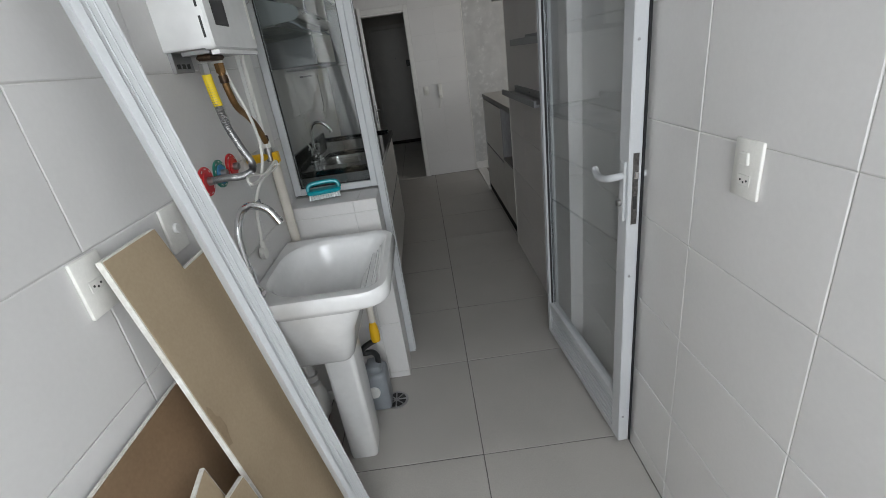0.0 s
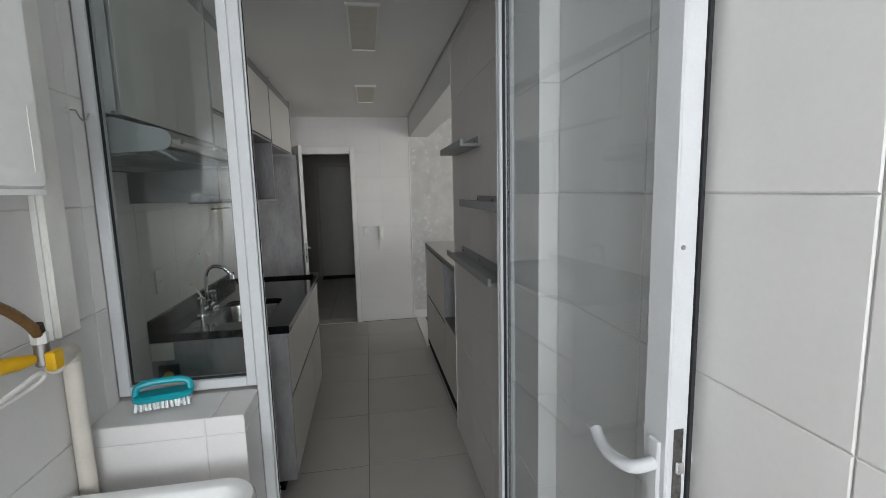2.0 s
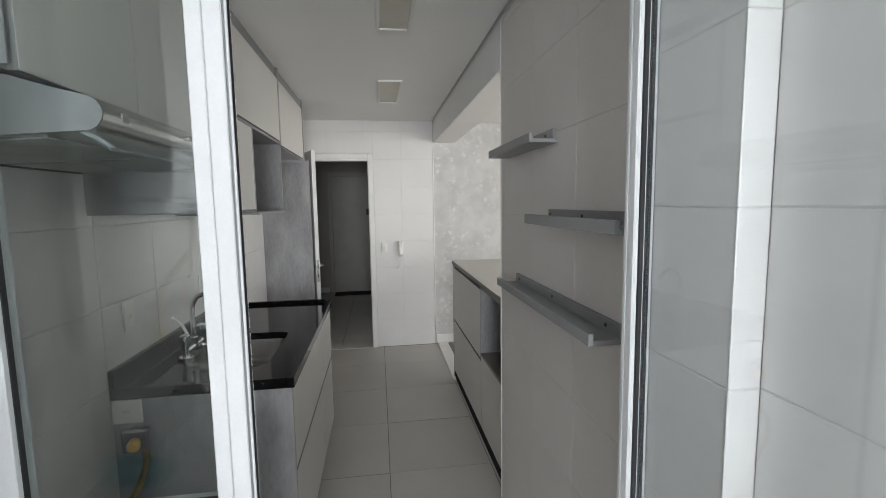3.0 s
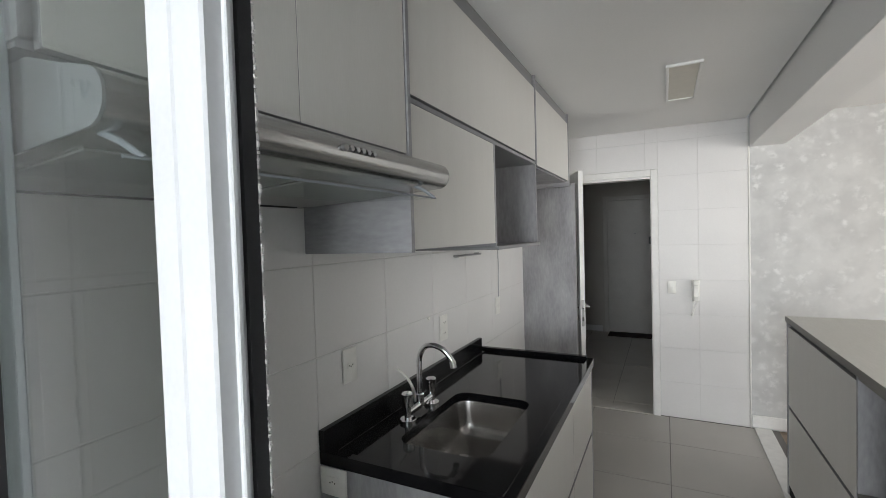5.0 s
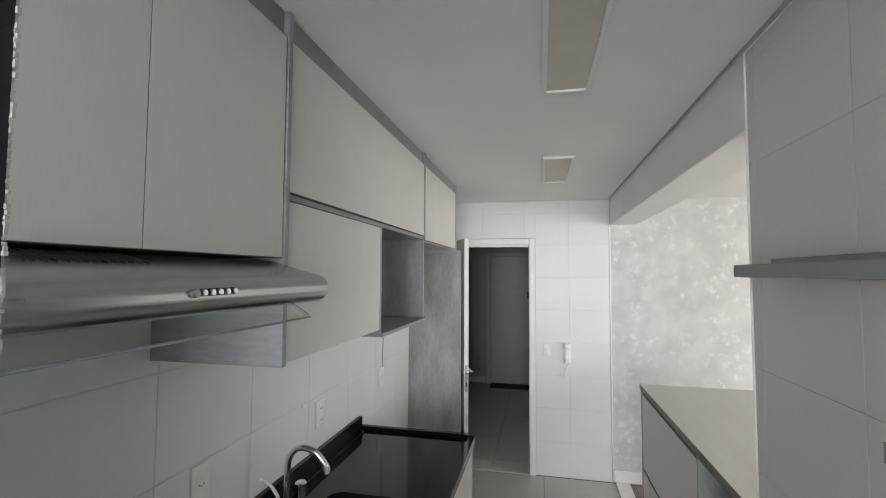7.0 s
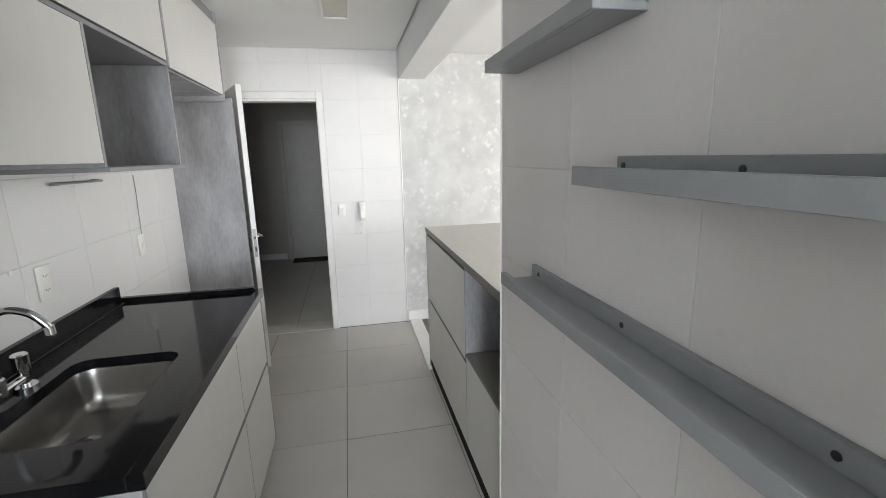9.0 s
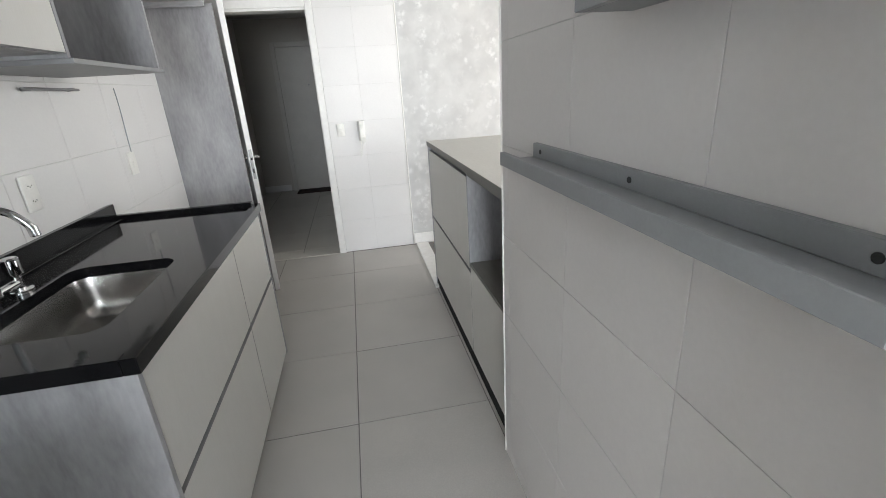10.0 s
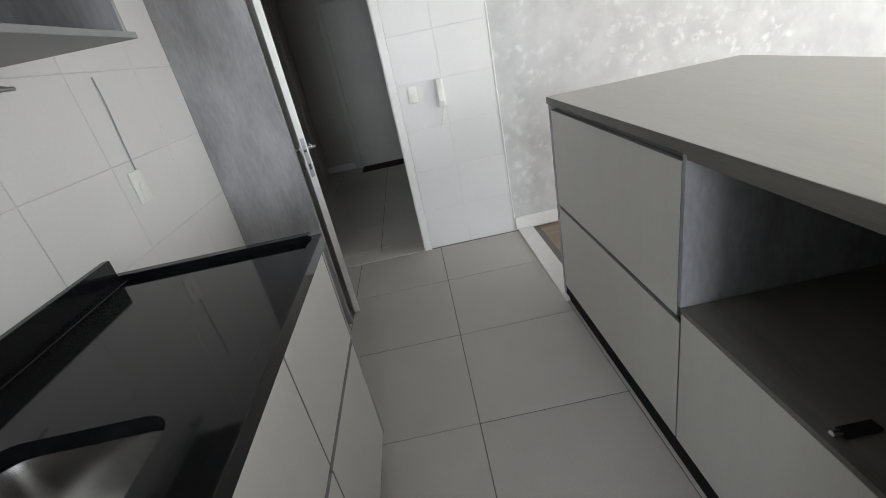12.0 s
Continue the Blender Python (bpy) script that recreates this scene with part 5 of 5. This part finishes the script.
profile = thing("aluminium_profile", (-0.145, 1.25, 0.0), "long white aluminium frame profile leaning across the laundry wall", "frame profile")
foot, headp = Vector((-0.145, 1.25, 0.012)), Vector((-0.39, 1.072, 2.15))
along = (headp - foot).normalized()
eye_side = Vector((0.80, -0.60, 0)).normalized()
eye_side = (eye_side - along * eye_side.dot(along)).normalized()
across = along.cross(eye_side)
frame_m = Matrix((across, eye_side, along)).transposed().to_4x4()
frame_m.translation = foot
SPAN = (headp - foot).length
for name, dims, material, label in (
        ("web", (-0.029, 0.029, -0.026, 0.0, 0, SPAN), ALU, ""),
        ("flange", (-0.029, -0.012, 0.0002, 0.008, 0, SPAN), ALU, "bright outer flange"),
        ("rib", (-0.004, 0.000, 0.0002, 0.0022, 0, SPAN), ALU, ""),
        ("rib", (0.008, 0.012, 0.0002, 0.0022, 0, SPAN), ALU, ""),
        ("rib", (0.024, 0.029, 0.0002, 0.004, 0, SPAN), ALU, "")):
    part(name, bx(*dims, 0.0012, frame_m), material, profile, label)

# gas connection beside the base cabinet
gas = thing("gas_connection", (-0.64, 3.08, 0.6), "yellow gas valve with brown hose beside the cabinet end", "gas fitting")
part("socket_box", bx(-0.715, -0.625, 3.105, 3.1325, 0.665, 0.755, 0.006), BLACKPLASTIC, gas, "dark recessed box")
part("handle", tb([(-0.668, 3.104, 0.712), (-0.660, 3.078, 0.710), (-0.657, 3.066, 0.709)], [0.019, 0.022, 0.015], 14), YELLOW, gas, "yellow valve handle")
part("hose", tb([(-0.632, 3.10, 0.68), (-0.618, 3.075, 0.65), (-0.635, 3.055, 0.58), (-0.67, 3.03, 0.50), (-0.66, 3.035, 0.40), (-0.60, 3.04, 0.28), (-0.61, 3.05, 0.12), (-0.65, 3.07, 0.0)], 0.012, 12, 6), BRASS, gas, "brown flexible hose")

# ---- tile pieces ----
UP = (0, 0, 1)
lay_tiles(floor, (0, 0, -0.0027), (1, 0, 0), (0, 1, 0), cuts(XL, XR, 0.25, 0.6), [-1.0, -0.87, -0.268, 0.336, 0.940, 1.546, 2.151], PORCELAIN, gap=0.004)
lay_tiles(floor, (0, 0, -0.0027), (1, 0, 0), (0, 1, 0), cuts(XK, 0.8675, 0.25, 0.6), [2.151] + [2.695 + 0.5975 * k for k in range(6)] + [6.20], PORCELAIN, gap=0.004)
lay_tiles(floor_hall, (0, 0, -0.0027), (1, 0, 0), (0, 1, 0), cuts(-1.05, 0.85, -0.21, 0.6), cuts(6.333, 9.41, 7.62, 0.6), HALL_TILE, gap=0.004)
EASTU, WESTU = (0, -1, 0), (0, 1, 0)
neg = lambda c: sorted(-v for v in c)
lay_tiles(wall_east, (XR + T, 0, 0), EASTU, UP, neg(cuts(-1.0, 2.046, 0.851, 0.402)), cuts(0, ZC, 1.25, 0.292), TILE)
lay_tiles(wall_east, (XR + T, 0, 0), EASTU, UP, neg(cuts(2.30, 3.575, 3.13, 0.392)), cuts(0, ZC, 0.918, 0.290), TILE_WARM, gap=0.0014, wobble=0.00005, bevel=0.0009)
lay_tiles(wall_nib, (0.776, 0, 0), EASTU, UP, neg([2.046, 2.257]), cuts(0, ZC, 1.25, 0.292), TILE)
lay_tiles(wall_nib, (0, 2.046, 0), (1, 0, 0), UP, [0.771, XR], cuts(0, ZC, 1.25, 0.292), TILE)
lay_tiles(wall_west_laundry, (XL - T, 0, 0), WESTU, UP, cuts(-1.0, 2.258, 1.0, 0.40), cuts(0, ZC, 1.247, 0.288), TILE)
lay_tiles(wall_west_kitchen, (XK - T, 0, 0), WESTU, UP, cuts(2.302, 6.208, 3.13, 0.397), cuts(0, 2.08, 1.20, 0.292), TILE)
lay_tiles(wall_north, (0, 6.2125, 0), (1, 0, 0), UP, cuts(0.188, 0.815, 0.478, 0.385), cuts(0, ZC, 0.011, 0.286), TILE, gap=0.0016, bevel=0.0012)
lay_tiles(wall_north, (0, 6.2125, 0), (1, 0, 0), UP, cuts(-0.74, 0.188, 0.093, 0.385), cuts(2.0755, ZC, 2.299, 0.286), TILE, gap=0.0016, bevel=0.0012)
lay_tiles(half_wall, (0, 2.100, 0), (1, 0, 0), UP, cuts(XL, -0.052, -0.155, 0.40), cuts(0, 0.962, 0.910, 0.292), TILE)
lay_tiles(half_wall, (-0.057, 0, 0), (0, 1, 0), UP, [2.101, 2.257], cuts(0, 0.962, 0.910, 0.292), TILE)
lay_tiles(half_wall, (0, 0, 0.9625), (1, 0, 0), (0, 1, 0), cuts(XL, -0.050, -0.135, 0.40), [2.090, 2.258], TILE)
